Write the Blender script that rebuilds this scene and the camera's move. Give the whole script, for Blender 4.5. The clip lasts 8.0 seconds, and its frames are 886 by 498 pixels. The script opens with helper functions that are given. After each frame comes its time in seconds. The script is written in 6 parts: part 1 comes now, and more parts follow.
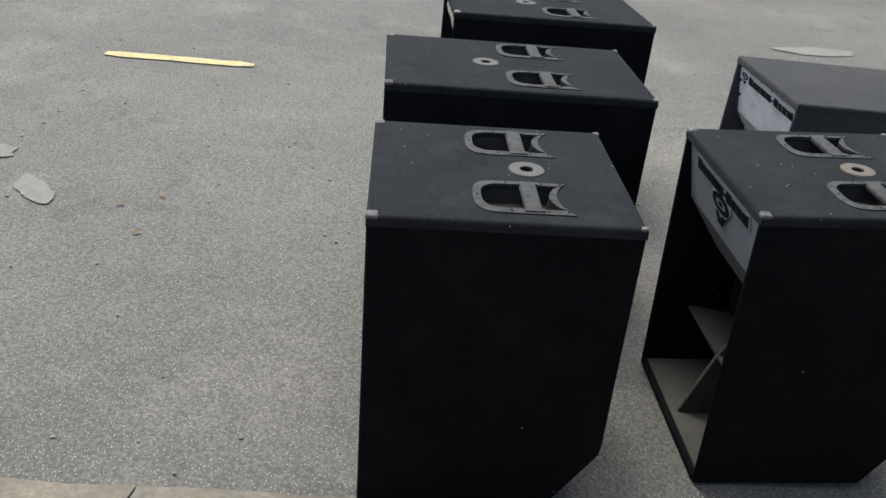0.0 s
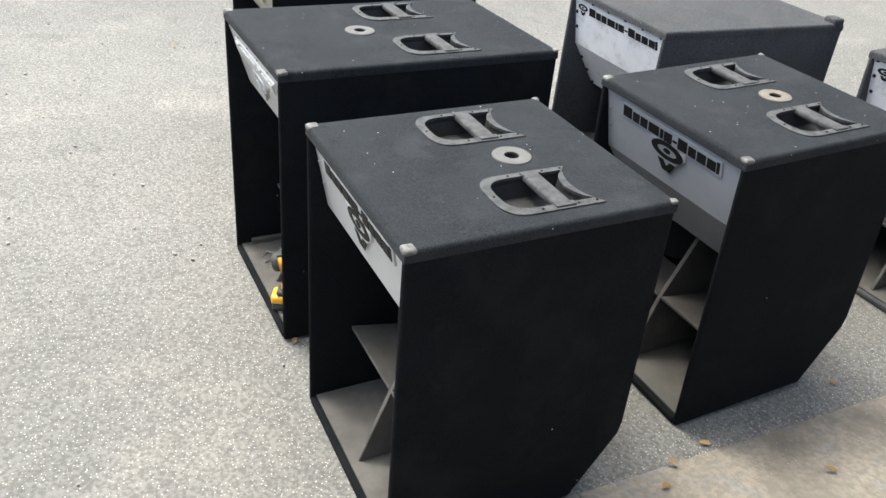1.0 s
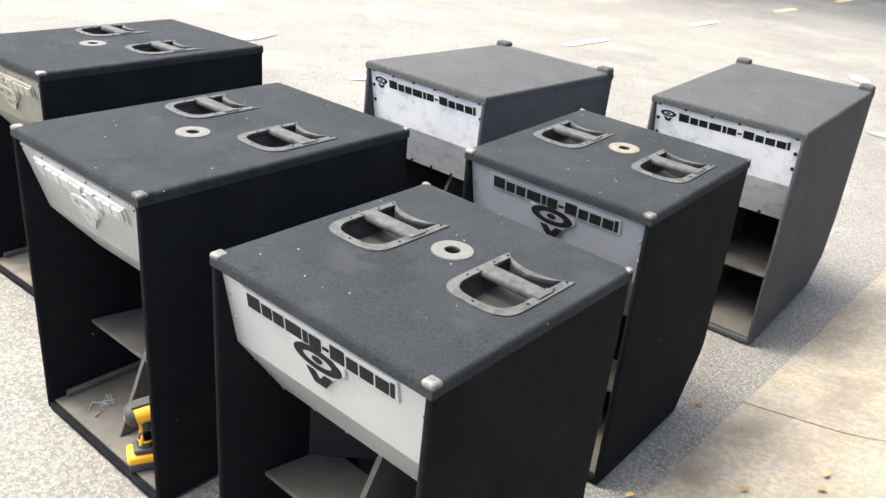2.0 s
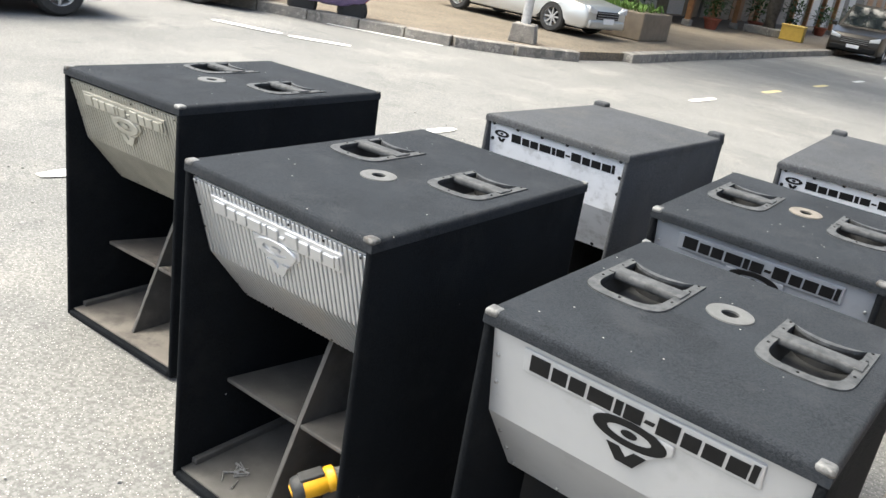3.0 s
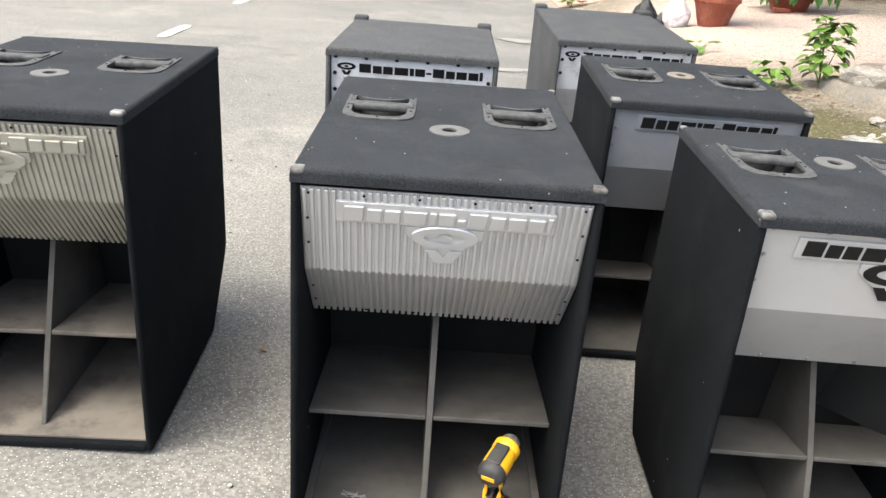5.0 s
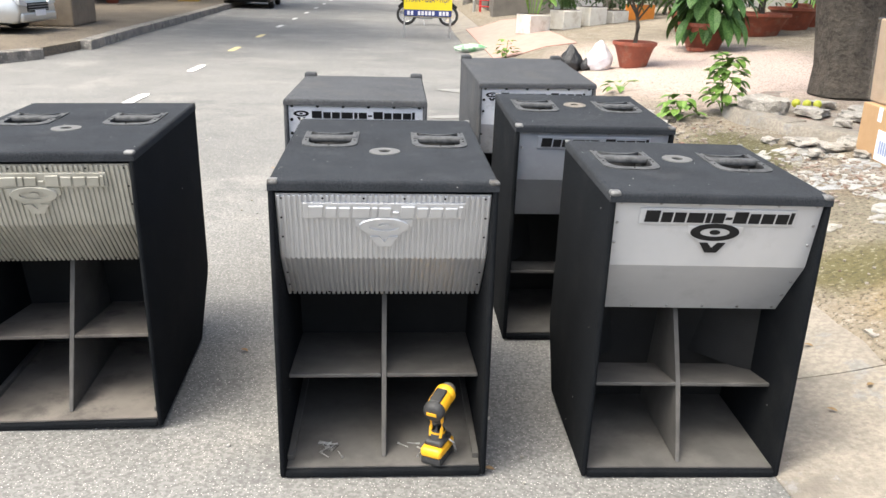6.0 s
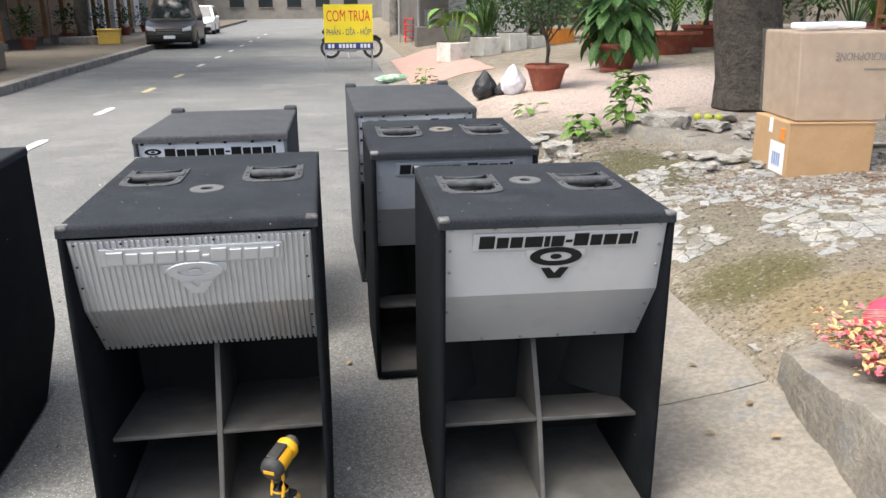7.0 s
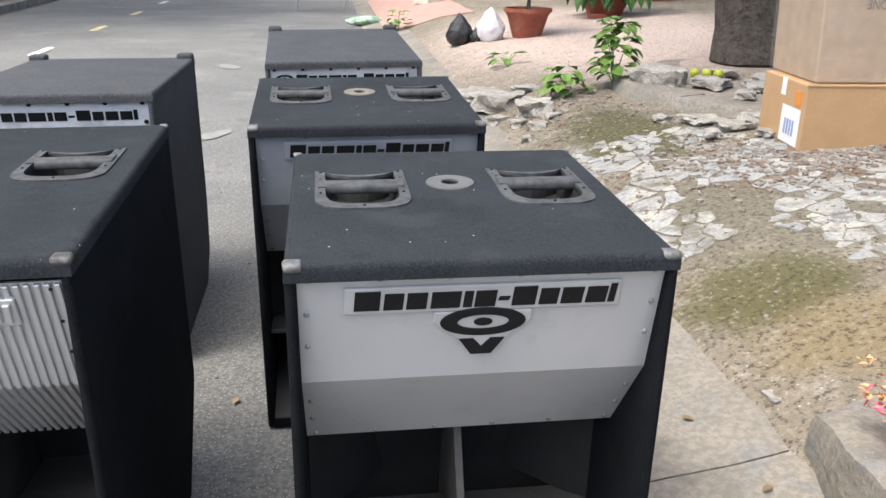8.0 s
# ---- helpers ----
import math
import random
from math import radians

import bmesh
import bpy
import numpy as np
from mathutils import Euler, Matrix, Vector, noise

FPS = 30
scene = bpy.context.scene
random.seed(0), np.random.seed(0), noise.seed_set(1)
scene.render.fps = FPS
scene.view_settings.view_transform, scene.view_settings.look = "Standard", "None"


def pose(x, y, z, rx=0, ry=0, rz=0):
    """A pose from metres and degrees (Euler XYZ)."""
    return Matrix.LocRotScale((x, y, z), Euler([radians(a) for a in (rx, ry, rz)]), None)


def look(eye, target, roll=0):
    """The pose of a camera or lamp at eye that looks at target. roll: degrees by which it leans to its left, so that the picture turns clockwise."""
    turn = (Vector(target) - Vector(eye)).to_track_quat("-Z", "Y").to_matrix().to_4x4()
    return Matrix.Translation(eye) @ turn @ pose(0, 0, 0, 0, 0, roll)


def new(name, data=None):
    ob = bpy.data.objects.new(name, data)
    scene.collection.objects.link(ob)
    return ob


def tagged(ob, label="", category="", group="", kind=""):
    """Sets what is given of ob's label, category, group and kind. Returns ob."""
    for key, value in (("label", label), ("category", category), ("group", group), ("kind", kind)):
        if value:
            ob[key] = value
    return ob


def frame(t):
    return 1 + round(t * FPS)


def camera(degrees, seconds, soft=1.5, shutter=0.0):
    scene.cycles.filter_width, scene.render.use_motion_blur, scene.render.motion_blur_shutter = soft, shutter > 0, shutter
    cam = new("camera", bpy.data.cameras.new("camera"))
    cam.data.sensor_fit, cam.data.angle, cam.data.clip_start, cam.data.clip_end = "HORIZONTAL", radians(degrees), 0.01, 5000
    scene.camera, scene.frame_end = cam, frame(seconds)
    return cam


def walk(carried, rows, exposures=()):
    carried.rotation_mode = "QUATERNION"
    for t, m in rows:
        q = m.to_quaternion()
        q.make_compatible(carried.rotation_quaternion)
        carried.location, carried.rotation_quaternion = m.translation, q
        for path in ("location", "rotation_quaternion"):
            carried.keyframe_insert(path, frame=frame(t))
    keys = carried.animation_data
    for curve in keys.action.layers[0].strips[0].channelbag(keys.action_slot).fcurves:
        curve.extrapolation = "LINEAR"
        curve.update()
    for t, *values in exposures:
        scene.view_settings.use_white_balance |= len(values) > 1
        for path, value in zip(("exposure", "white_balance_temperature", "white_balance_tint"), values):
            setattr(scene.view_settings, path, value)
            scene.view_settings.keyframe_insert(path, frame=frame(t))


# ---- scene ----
cam = camera(55.8, 8.0)
PATH = [
    (0, (2.574, 0.039, 1.964), (0.8268, 0.1728, 1.0001), 6.16),
    (0.5, (2.278, -0.313, 1.903), (0.5760, 0.0039, 0.9022), 5.93),
    (1, (2.033, -0.654, 1.931), (0.5269, 0.1492, 0.8888), 6.14),
    (1.5, (1.725, -0.828, 1.882), (0.4239, 0.3053, 0.8709), 5.00),
    (1.7, (1.615, -0.905, 1.908), (0.4053, 0.3775, 0.9637), 5.70),
    (2.8, (0.984, -1.264, 1.690), (-0.1166, 0.2466, 0.9785), 8.18),
    (3, (0.807, -1.334, 1.677), (-0.2930, 0.1853, 0.9839), 9.84),
    (3.5, (0.222, -1.424, 1.569), (-0.7847, 0.1586, 0.8742), 8.99),
    (4, (-0.270, -1.335, 1.552), (-0.9803, 0.3592, 0.7609), 8.41),
    (4.5, (-0.635, -1.447, 1.535), (-0.9520, 0.3471, 0.7088), 5.93),
    (5, (-0.698, -1.736, 1.559), (-0.6895, 0.1150, 0.8001), 4.90),
    (5.2, (-0.652, -1.926, 1.590), (-0.5975, -0.0703, 0.8451), 3.60),
    (6.3, (-0.617, -2.465, 1.618), (-0.5022, -0.5631, 1.0098), 1.37),
    (6.5, (-0.528, -2.443, 1.620), (-0.3868, -0.5416, 1.0161), 0.61),
    (7, (-0.258, -2.256, 1.577), (-0.0387, -0.3498, 1.0120), -0.31),
    (7.5, (-0.067, -1.809, 1.489), (0.1970, 0.0813, 0.8924), 0.72),
    (8, (0.079, -1.321, 1.500), (0.3288, 0.5406, 0.8134), 0.90),
]
EXPOSURES = [(0.0, 0.65, 6050, 1), (0.6, 0.95, 6050, 0), (1.1, 1.95, 6250, 0), (1.7, 2.3, 6500, 2), (2.8, 2.0, 6250, 0), (3.5, 1.9, 6250, 1), (4.5, 2.2, 6200, -1), (5.0, 1.88, 6400, 2), (6.4, 1.85, 6150, 3), (7.0, 1.5, 6050, 3), (8.0, 1.45, 5950, 4)]
walk(cam, [(t, look(eye, target, roll)) for t, eye, target, roll in PATH], EXPOSURES)

# ---- light: open sky, a high sun, a street tree overhead shading the cabinets ----
SUN_EL, SUN_FROM = radians(66), Vector((-0.75, -0.45, 0.0)).normalized()
world = bpy.data.worlds.new("sky")
scene.world = world
world.use_nodes = True
wn = world.node_tree.nodes
sky = wn.new("ShaderNodeTexSky")
sky.sky_type, sky.sun_disc = "NISHITA", False
sky.sun_elevation, sky.sun_rotation = SUN_EL, math.atan2(SUN_FROM.x, SUN_FROM.y)
sky.air_density, sky.dust_density, sky.ozone_density = 0.75, 8.0, 0.4
world.node_tree.links.new(sky.outputs[0], wn["Background"].inputs[0])
wn["Background"].inputs[1].default_value = 0.15
sun_data = bpy.data.lights.new("sun", "SUN")
sun_data.energy, sun_data.angle, sun_data.color = 0.4, radians(6.0), (1.0, 0.95, 0.87)
sun = new("sun", sun_data)
sun.matrix_world = look(SUN_FROM * 20 * math.cos(SUN_EL) + Vector((0, 0, 20 * math.sin(SUN_EL))), (0, 0, 0))


# ---- materials ----
def mat(name, base, rough=0.8, metal=0.0, second=None, scale=8.0, grain=None, grain_scale=120.0, bump=0.0, bump_scale=200.0,
        speck=None, speck_scale=60.0, speck_size=0.12, spec=0.5, per_piece=0.0, stain=None, stain_scale=1.5, stain_amount=0.5, sheen=0.0, bump_dist=0.004, mottle=None, mottle_scale=12.0, mottle_amount=0.6, mottle_at=0.55):
    """Two-scale colour variation, fine grain, specks, stains and relief, in metres."""
    m = bpy.data.materials.new(name)
    m.use_nodes = True
    nt = m.node_tree
    bs = nt.nodes["Principled BSDF"]
    bs.inputs["Roughness"].default_value, bs.inputs["Metallic"].default_value = rough, metal
    bs.inputs["Specular IOR Level"].default_value = spec
    if sheen:
        bs.inputs["Sheen Weight"].default_value = sheen
    co = nt.nodes.new("ShaderNodeNewGeometry").outputs["Position"]
    L = nt.links.new

    def noise_fac(sc, detail=5.0, rgh=0.6):
        n = nt.nodes.new("ShaderNodeTexNoise")
        n.inputs["Scale"].default_value, n.inputs["Detail"].default_value, n.inputs["Roughness"].default_value = sc, detail, rgh
        L(co, n.inputs["Vector"])
        return n.outputs["Fac"]

    def ramp(fac, lo, hi):
        r = nt.nodes.new("ShaderNodeMapRange")
        r.interpolation_type = "SMOOTHSTEP"
        r.inputs["From Min"].default_value, r.inputs["From Max"].default_value = lo, hi
        L(fac, r.inputs["Value"])
        return r.outputs["Result"]

    def mix(fac, a, b, blend="MIX"):
        x = nt.nodes.new("ShaderNodeMix")
        x.data_type, x.blend_type = "RGBA", blend
        if isinstance(fac, float):
            x.inputs["Factor"].default_value = fac
        else:
            L(fac, x.inputs["Factor"])
        for v, s in ((a, x.inputs["A"]), (b, x.inputs["B"])):
            if isinstance(v, tuple):
                s.default_value = (*v, 1)
            else:
                L(v, s)
        return x.outputs["Result"]

    col = mix(ramp(noise_fac(scale), 0.3, 0.7), base, second or tuple(c * 0.8 for c in base))
    if stain:
        w = nt.nodes.new("ShaderNodeMath")
        w.operation = "MULTIPLY"
        L(ramp(noise_fac(stain_scale, 6.0, 0.65), 0.5, 0.68), w.inputs[0])
        w.inputs[1].default_value = stain_amount
        col = mix(w.outputs[0], col, stain)
    if mottle:
        w = nt.nodes.new("ShaderNodeMath")
        w.operation = "MULTIPLY"
        L(ramp(noise_fac(mottle_scale, 9.0, 0.72), mottle_at, mottle_at + 0.05), w.inputs[0])
        w.inputs[1].default_value = mottle_amount
        col = mix(w.outputs[0], col, mottle)
    if grain:
        col = mix(ramp(noise_fac(grain_scale, 2.0), 0.35, 0.65), col, mix(0.5, col, grain))
    if speck:
        v = nt.nodes.new("ShaderNodeTexVoronoi")
        v.inputs["Scale"].default_value = speck_scale
        L(co, v.inputs["Vector"])
        sp = ramp(v.outputs["Distance"], speck_size, speck_size * 0.6)
        col = mix(sp, col, speck)
    if per_piece:
        oi = nt.nodes.new("ShaderNodeObjectInfo")
        mr = nt.nodes.new("ShaderNodeMapRange")
        mr.inputs["To Min"].default_value, mr.inputs["To Max"].default_value = 1 - per_piece, 1 + per_piece
        L(oi.outputs["Random"], mr.inputs["Value"])
        hs = nt.nodes.new("ShaderNodeHueSaturation")
        L(mr.outputs[0], hs.inputs["Value"])
        L(col, hs.inputs["Color"])
        col = hs.outputs["Color"]
    L(col, bs.inputs["Base Color"])
    if bump:
        b = nt.nodes.new("ShaderNodeBump")
        b.inputs["Strength"].default_value, b.inputs["Distance"].default_value = bump, bump_dist
        L(noise_fac(bump_scale, 4.0), b.inputs["Height"])
        L(b.outputs["Normal"], bs.inputs["Normal"])
    return m


ASPHALT = mat("asphalt", (0.21, 0.206, 0.197), 0.9, second=(0.155, 0.153, 0.148), scale=0.5, grain=(0.05, 0.049, 0.046), grain_scale=68,
              speck=(0.42, 0.41, 0.38), speck_scale=80, speck_size=0.23, bump=0.6, bump_scale=130, stain=(0.34, 0.325, 0.295), stain_scale=0.9, stain_amount=0.35, spec=0.3, mottle=(0.12, 0.12, 0.118), mottle_scale=2.2, mottle_amount=0.45, mottle_at=0.56)
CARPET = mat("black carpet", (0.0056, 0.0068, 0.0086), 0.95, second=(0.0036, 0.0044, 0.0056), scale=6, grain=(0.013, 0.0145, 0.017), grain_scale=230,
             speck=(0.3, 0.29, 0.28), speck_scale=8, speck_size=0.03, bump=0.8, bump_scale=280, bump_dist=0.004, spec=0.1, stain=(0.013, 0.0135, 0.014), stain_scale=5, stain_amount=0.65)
# top carpet: sky light put into a lighter base, over lint and dust marks
CARPET_TOP = mat("black carpet lightened as skylit top", (0.0205, 0.0238, 0.0288), 0.95, second=(0.0128, 0.015, 0.0184), scale=5, grain=(0.042, 0.045, 0.051), grain_scale=230,
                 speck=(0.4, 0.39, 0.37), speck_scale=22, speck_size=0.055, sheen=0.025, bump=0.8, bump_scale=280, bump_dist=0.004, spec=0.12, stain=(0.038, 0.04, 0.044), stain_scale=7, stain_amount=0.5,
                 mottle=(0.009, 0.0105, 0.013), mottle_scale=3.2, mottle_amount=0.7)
# greyer, bluer carpet for the two rear cabinets, sides and top alike
CARPET_GREY = mat("grey-black carpet", (0.046, 0.0485, 0.054), 0.9, second=(0.034, 0.036, 0.04), scale=5, grain=(0.1, 0.103, 0.11), grain_scale=170,
                   speck=(0.3, 0.29, 0.28), speck_scale=14, speck_size=0.03, bump=0.9, bump_scale=500, bump_dist=0.002, spec=0.25, stain=(0.065, 0.063, 0.06), stain_scale=4, stain_amount=0.6)
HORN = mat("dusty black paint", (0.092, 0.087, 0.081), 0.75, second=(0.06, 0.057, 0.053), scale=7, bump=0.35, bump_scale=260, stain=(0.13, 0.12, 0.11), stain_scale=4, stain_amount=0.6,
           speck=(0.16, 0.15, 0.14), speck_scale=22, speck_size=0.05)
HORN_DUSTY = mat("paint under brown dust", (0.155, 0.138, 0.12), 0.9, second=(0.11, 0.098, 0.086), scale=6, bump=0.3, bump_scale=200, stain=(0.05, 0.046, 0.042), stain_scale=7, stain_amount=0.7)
INNER = mat("near-black inner surface", (0.014, 0.014, 0.014), 0.75, second=(0.009, 0.009, 0.009), scale=9, bump=0.5, bump_scale=180)
GRILLE = mat("grey painted steel", (0.48, 0.485, 0.495), 0.4, metal=0.3, second=(0.44, 0.445, 0.455), scale=4, bump=0.05, bump_scale=300, stain=(0.3, 0.3, 0.3), stain_scale=6, stain_amount=0.3)
GRILLE_BLUE = mat("slate grey painted steel", (0.33, 0.345, 0.375), 0.45, metal=0.1, second=(0.29, 0.305, 0.33), scale=4, bump=0.05, bump_scale=300, stain=(0.22, 0.225, 0.24), stain_scale=6, stain_amount=0.3)
GRILLE_WHITE = mat("pale painted steel", (0.74, 0.75, 0.78), 0.45, second=(0.66, 0.67, 0.7), scale=7, stain=(0.36, 0.36, 0.36), stain_scale=14, stain_amount=0.5, bump=0.05)
ALU = mat("brushed aluminium", (0.58, 0.585, 0.595), 0.36, metal=0.65, second=(0.53, 0.535, 0.545), scale=9, bump=0.12, bump_scale=140)
ALU_DULL = mat("tarnished aluminium", (0.43, 0.415, 0.36), 0.45, metal=0.35, second=(0.34, 0.328, 0.28), scale=9, bump=0.12, bump_scale=140)
CHROME = mat("worn zinc plating", (0.42, 0.42, 0.415), 0.45, metal=0.6, second=(0.2, 0.195, 0.19), scale=60, bump=0.3, bump_scale=150, stain=(0.1, 0.08, 0.06), stain_scale=40, stain_amount=0.7)
CAP = mat("scuffed corner metal", (0.2, 0.2, 0.196), 0.6, metal=0.2, second=(0.05, 0.05, 0.05), scale=30, bump=0.4, bump_scale=150, stain=(0.06, 0.05, 0.042), stain_scale=30, stain_amount=0.8)
RING = mat("grey zinc ring", (0.085, 0.085, 0.083), 0.65, metal=0.0, second=(0.11, 0.11, 0.108), scale=40, bump=0.2, bump_scale=200)
DUST_RING = mat("dusty beige ring", (0.17, 0.15, 0.125), 0.8, second=(0.12, 0.107, 0.09), scale=30, bump=0.2, bump_scale=150)
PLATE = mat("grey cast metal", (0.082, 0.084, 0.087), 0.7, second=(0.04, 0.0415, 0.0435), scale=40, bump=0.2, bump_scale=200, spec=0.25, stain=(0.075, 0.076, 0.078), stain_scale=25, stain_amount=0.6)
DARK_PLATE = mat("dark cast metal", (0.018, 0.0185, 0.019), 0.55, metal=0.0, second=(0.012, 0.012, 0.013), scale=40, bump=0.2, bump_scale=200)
BLACK = mat("black enamel", (0.009, 0.009, 0.0095), 0.6, second=(0.013, 0.013, 0.0135), scale=30, spec=0.15)
RUBBER = mat("tyre rubber", (0.02, 0.02, 0.02), 0.85, second=(0.035, 0.034, 0.032), scale=20, bump=0.2)
YELLOW = mat("yellow plastic", (0.8, 0.43, 0.02), 0.42, second=(0.72, 0.36, 0.015), scale=30, bump=0.05)
TOOL_BLACK = mat("black tool rubber", (0.025, 0.025, 0.026), 0.6, second=(0.04, 0.04, 0.04), scale=50, bump=0.3, bump_scale=400)
CONCRETE = mat("old apron concrete", (0.3, 0.268, 0.222), 0.92, second=(0.215, 0.195, 0.165), scale=3.5, grain=(0.15, 0.135, 0.115), grain_scale=42, bump=0.9, bump_scale=45,
               bump_dist=0.01, speck=(0.34, 0.315, 0.275), speck_scale=34, speck_size=0.1, stain=(0.125, 0.112, 0.097), stain_scale=2.2, stain_amount=0.8, spec=0.25, mottle=(0.23, 0.228, 0.222), mottle_scale=5, mottle_amount=0.75)
CONCRETE_GREY = mat("grey weathered concrete", (0.306, 0.281, 0.246), 0.92, second=(0.196, 0.183, 0.166), scale=3.5, grain=(0.136, 0.128, 0.119), grain_scale=60, bump=0.9, bump_scale=30, bump_dist=0.02,
                    speck=(0.425, 0.391, 0.340), speck_scale=28, speck_size=0.12, stain=(0.093, 0.089, 0.085), stain_scale=3.2, stain_amount=0.8, spec=0.25, mottle=(0.468, 0.433, 0.383), mottle_scale=6, mottle_amount=0.6)
SLAB = mat("broken paving concrete", (0.44, 0.41, 0.35), 0.9, second=(0.31, 0.32, 0.33), scale=4, grain=(0.2, 0.19, 0.17), grain_scale=45, bump=1.0, bump_scale=40, per_piece=0.12, bump_dist=0.014,
           stain=(0.13, 0.115, 0.075), stain_scale=5, stain_amount=0.9, spec=0.2, mottle=(0.17, 0.168, 0.155), mottle_scale=9, mottle_amount=0.8, mottle_at=0.53)
STONE = mat("rough broken concrete", (0.47, 0.44, 0.39), 0.95, second=(0.31, 0.29, 0.26), scale=9, grain=(0.2, 0.19, 0.17), grain_scale=70, bump=1.0, bump_scale=40, bump_dist=0.02, stain=(0.15, 0.135, 0.11), stain_scale=7, stain_amount=0.6, spec=0.2)
RUBBLE = mat("rubble", (0.322, 0.297, 0.262), 0.95, second=(0.224, 0.189, 0.154), scale=14, grain=(0.140, 0.119, 0.098), bump=0.8, bump_scale=60, stain=(0.210, 0.084, 0.052), stain_scale=9, stain_amount=0.7, spec=0.2)
BARK = mat("tree bark", (0.1, 0.086, 0.07), 0.95, second=(0.042, 0.036, 0.03), scale=9, grain=(0.11, 0.097, 0.082), grain_scale=30, bump=1.0, bump_scale=28, bump_dist=0.03, spec=0.2, stain=(0.12, 0.11, 0.095), stain_scale=5, stain_amount=0.5)
LEAF = mat("green leaves", (0.05, 0.1, 0.018), 0.55, second=(0.028, 0.065, 0.011), scale=18, per_piece=0.25, spec=0.4)
LEAF_BRIGHT = mat("fresh green leaves", (0.16, 0.26, 0.05), 0.55, second=(0.09, 0.17, 0.03), scale=25, spec=0.3)
LEAF_DARK = mat("dark green leaves", (0.022, 0.055, 0.012), 0.5, second=(0.04, 0.09, 0.02), scale=30, spec=0.35)
LEAF_MOTTLED = mat("mottled green leaves", (0.028, 0.09, 0.016), 0.5, second=(0.1, 0.18, 0.05), scale=38, spec=0.3)
TERRACOTTA = mat("terracotta", (0.27, 0.07, 0.038), 0.7, second=(0.2, 0.055, 0.032), scale=9, bump=0.2, bump_scale=60, stain=(0.3, 0.2, 0.14), stain_scale=6, stain_amount=0.4)
SOIL = mat("potting soil", (0.08, 0.052, 0.035), 0.98, second=(0.05, 0.034, 0.024), scale=40, bump=1.0, bump_scale=70, bump_dist=0.01)
STYRO = mat("dirty white foam", (0.74, 0.72, 0.66), 0.85, second=(0.66, 0.63, 0.56), scale=5, bump=0.3, bump_scale=120, stain=(0.4, 0.34, 0.26), stain_scale=4, stain_amount=0.5)
ORANGE = mat("orange plastic", (0.72, 0.25, 0.03), 0.5, second=(0.62, 0.22, 0.03), scale=8)
CARDBOARD = mat("cardboard", (0.47, 0.3, 0.155), 0.85, second=(0.43, 0.27, 0.135), scale=6, grain=(0.4, 0.25, 0.125), grain_scale=90, bump=0.15, bump_scale=120, stain=(0.36, 0.22, 0.11), stain_scale=5, stain_amount=0.35)
CARDBOARD_PALE = mat("pale cardboard", (0.52, 0.39, 0.28), 0.8, second=(0.48, 0.355, 0.25), scale=6, grain=(0.44, 0.33, 0.23), grain_scale=90, bump=0.12, bump_scale=120)
PAPER = mat("white paper", (0.78, 0.78, 0.8), 0.7, second=(0.7, 0.7, 0.73), scale=10)
BLUE_INK = mat("blue grey print", (0.22, 0.27, 0.45), 0.6, second=(0.3, 0.35, 0.52), scale=30)
GREY_INK = mat("grey print", (0.2, 0.17, 0.15), 0.7, second=(0.26, 0.22, 0.19), scale=40)
PAINT_YELLOW = mat("faded road paint", (0.62, 0.52, 0.27), 0.85, second=(0.5, 0.42, 0.22), scale=10, stain=(0.24, 0.23, 0.2), stain_scale=16, stain_amount=0.55, bump=0.4, bump_scale=90)
PAINT_WHITE = mat("worn white road paint", (0.68, 0.67, 0.63), 0.85, second=(0.56, 0.55, 0.52), scale=10, stain=(0.24, 0.23, 0.22), stain_scale=14, stain_amount=0.6, bump=0.4, bump_scale=90)
SMEAR = mat("dried cement", (0.243, 0.239, 0.225), 0.9, second=(0.198, 0.195, 0.184), scale=9, bump=0.5, bump_scale=90, stain=(0.180, 0.180, 0.171), stain_scale=7, stain_amount=0.8)
SIGN_YELLOW = mat("yellow sign vinyl", (0.85, 0.68, 0.02), 0.45, second=(0.8, 0.63, 0.02), scale=3)
SIGN_RED = mat("red sign vinyl", (0.65, 0.03, 0.03), 0.45, second=(0.6, 0.03, 0.03), scale=5)
SIGN_BLUE = mat("navy sign vinyl", (0.02, 0.035, 0.16), 0.45, second=(0.025, 0.04, 0.18), scale=5)
STEEL = mat("painted steel tube", (0.5, 0.5, 0.5), 0.45, metal=0.5, second=(0.4, 0.4, 0.4), scale=20)
WOOD = mat("varnished wood", (0.23, 0.115, 0.045), 0.5, second=(0.17, 0.08, 0.03), scale=9, bump=0.2, bump_scale=60)
TAN = mat("tan painted concrete", (0.22, 0.175, 0.125), 0.9, second=(0.17, 0.135, 0.097), scale=4, bump=0.4, bump_scale=60, stain=(0.2, 0.16, 0.11), stain_scale=3, stain_amount=0.5)
SAND = mat("dusty pavement", (0.14, 0.122, 0.1), 0.95, second=(0.095, 0.083, 0.068), scale=1.2, grain=(0.25, 0.2, 0.14), grain_scale=30, bump=0.4, bump_scale=40, stain=(0.1, 0.09, 0.078), stain_scale=0.8, stain_amount=0.6, spec=0.2)
TILE = mat("pink brick paving", (0.43, 0.27, 0.22), 0.9, second=(0.36, 0.23, 0.19), scale=5, per_piece=0.18, bump=0.3, bump_scale=60)
WALL = mat("weathered plaster", (0.26, 0.235, 0.2), 0.9, second=(0.2, 0.18, 0.155), scale=1.2, bump=0.3, bump_scale=40, stain=(0.24, 0.21, 0.18), stain_scale=0.9, stain_amount=0.6)
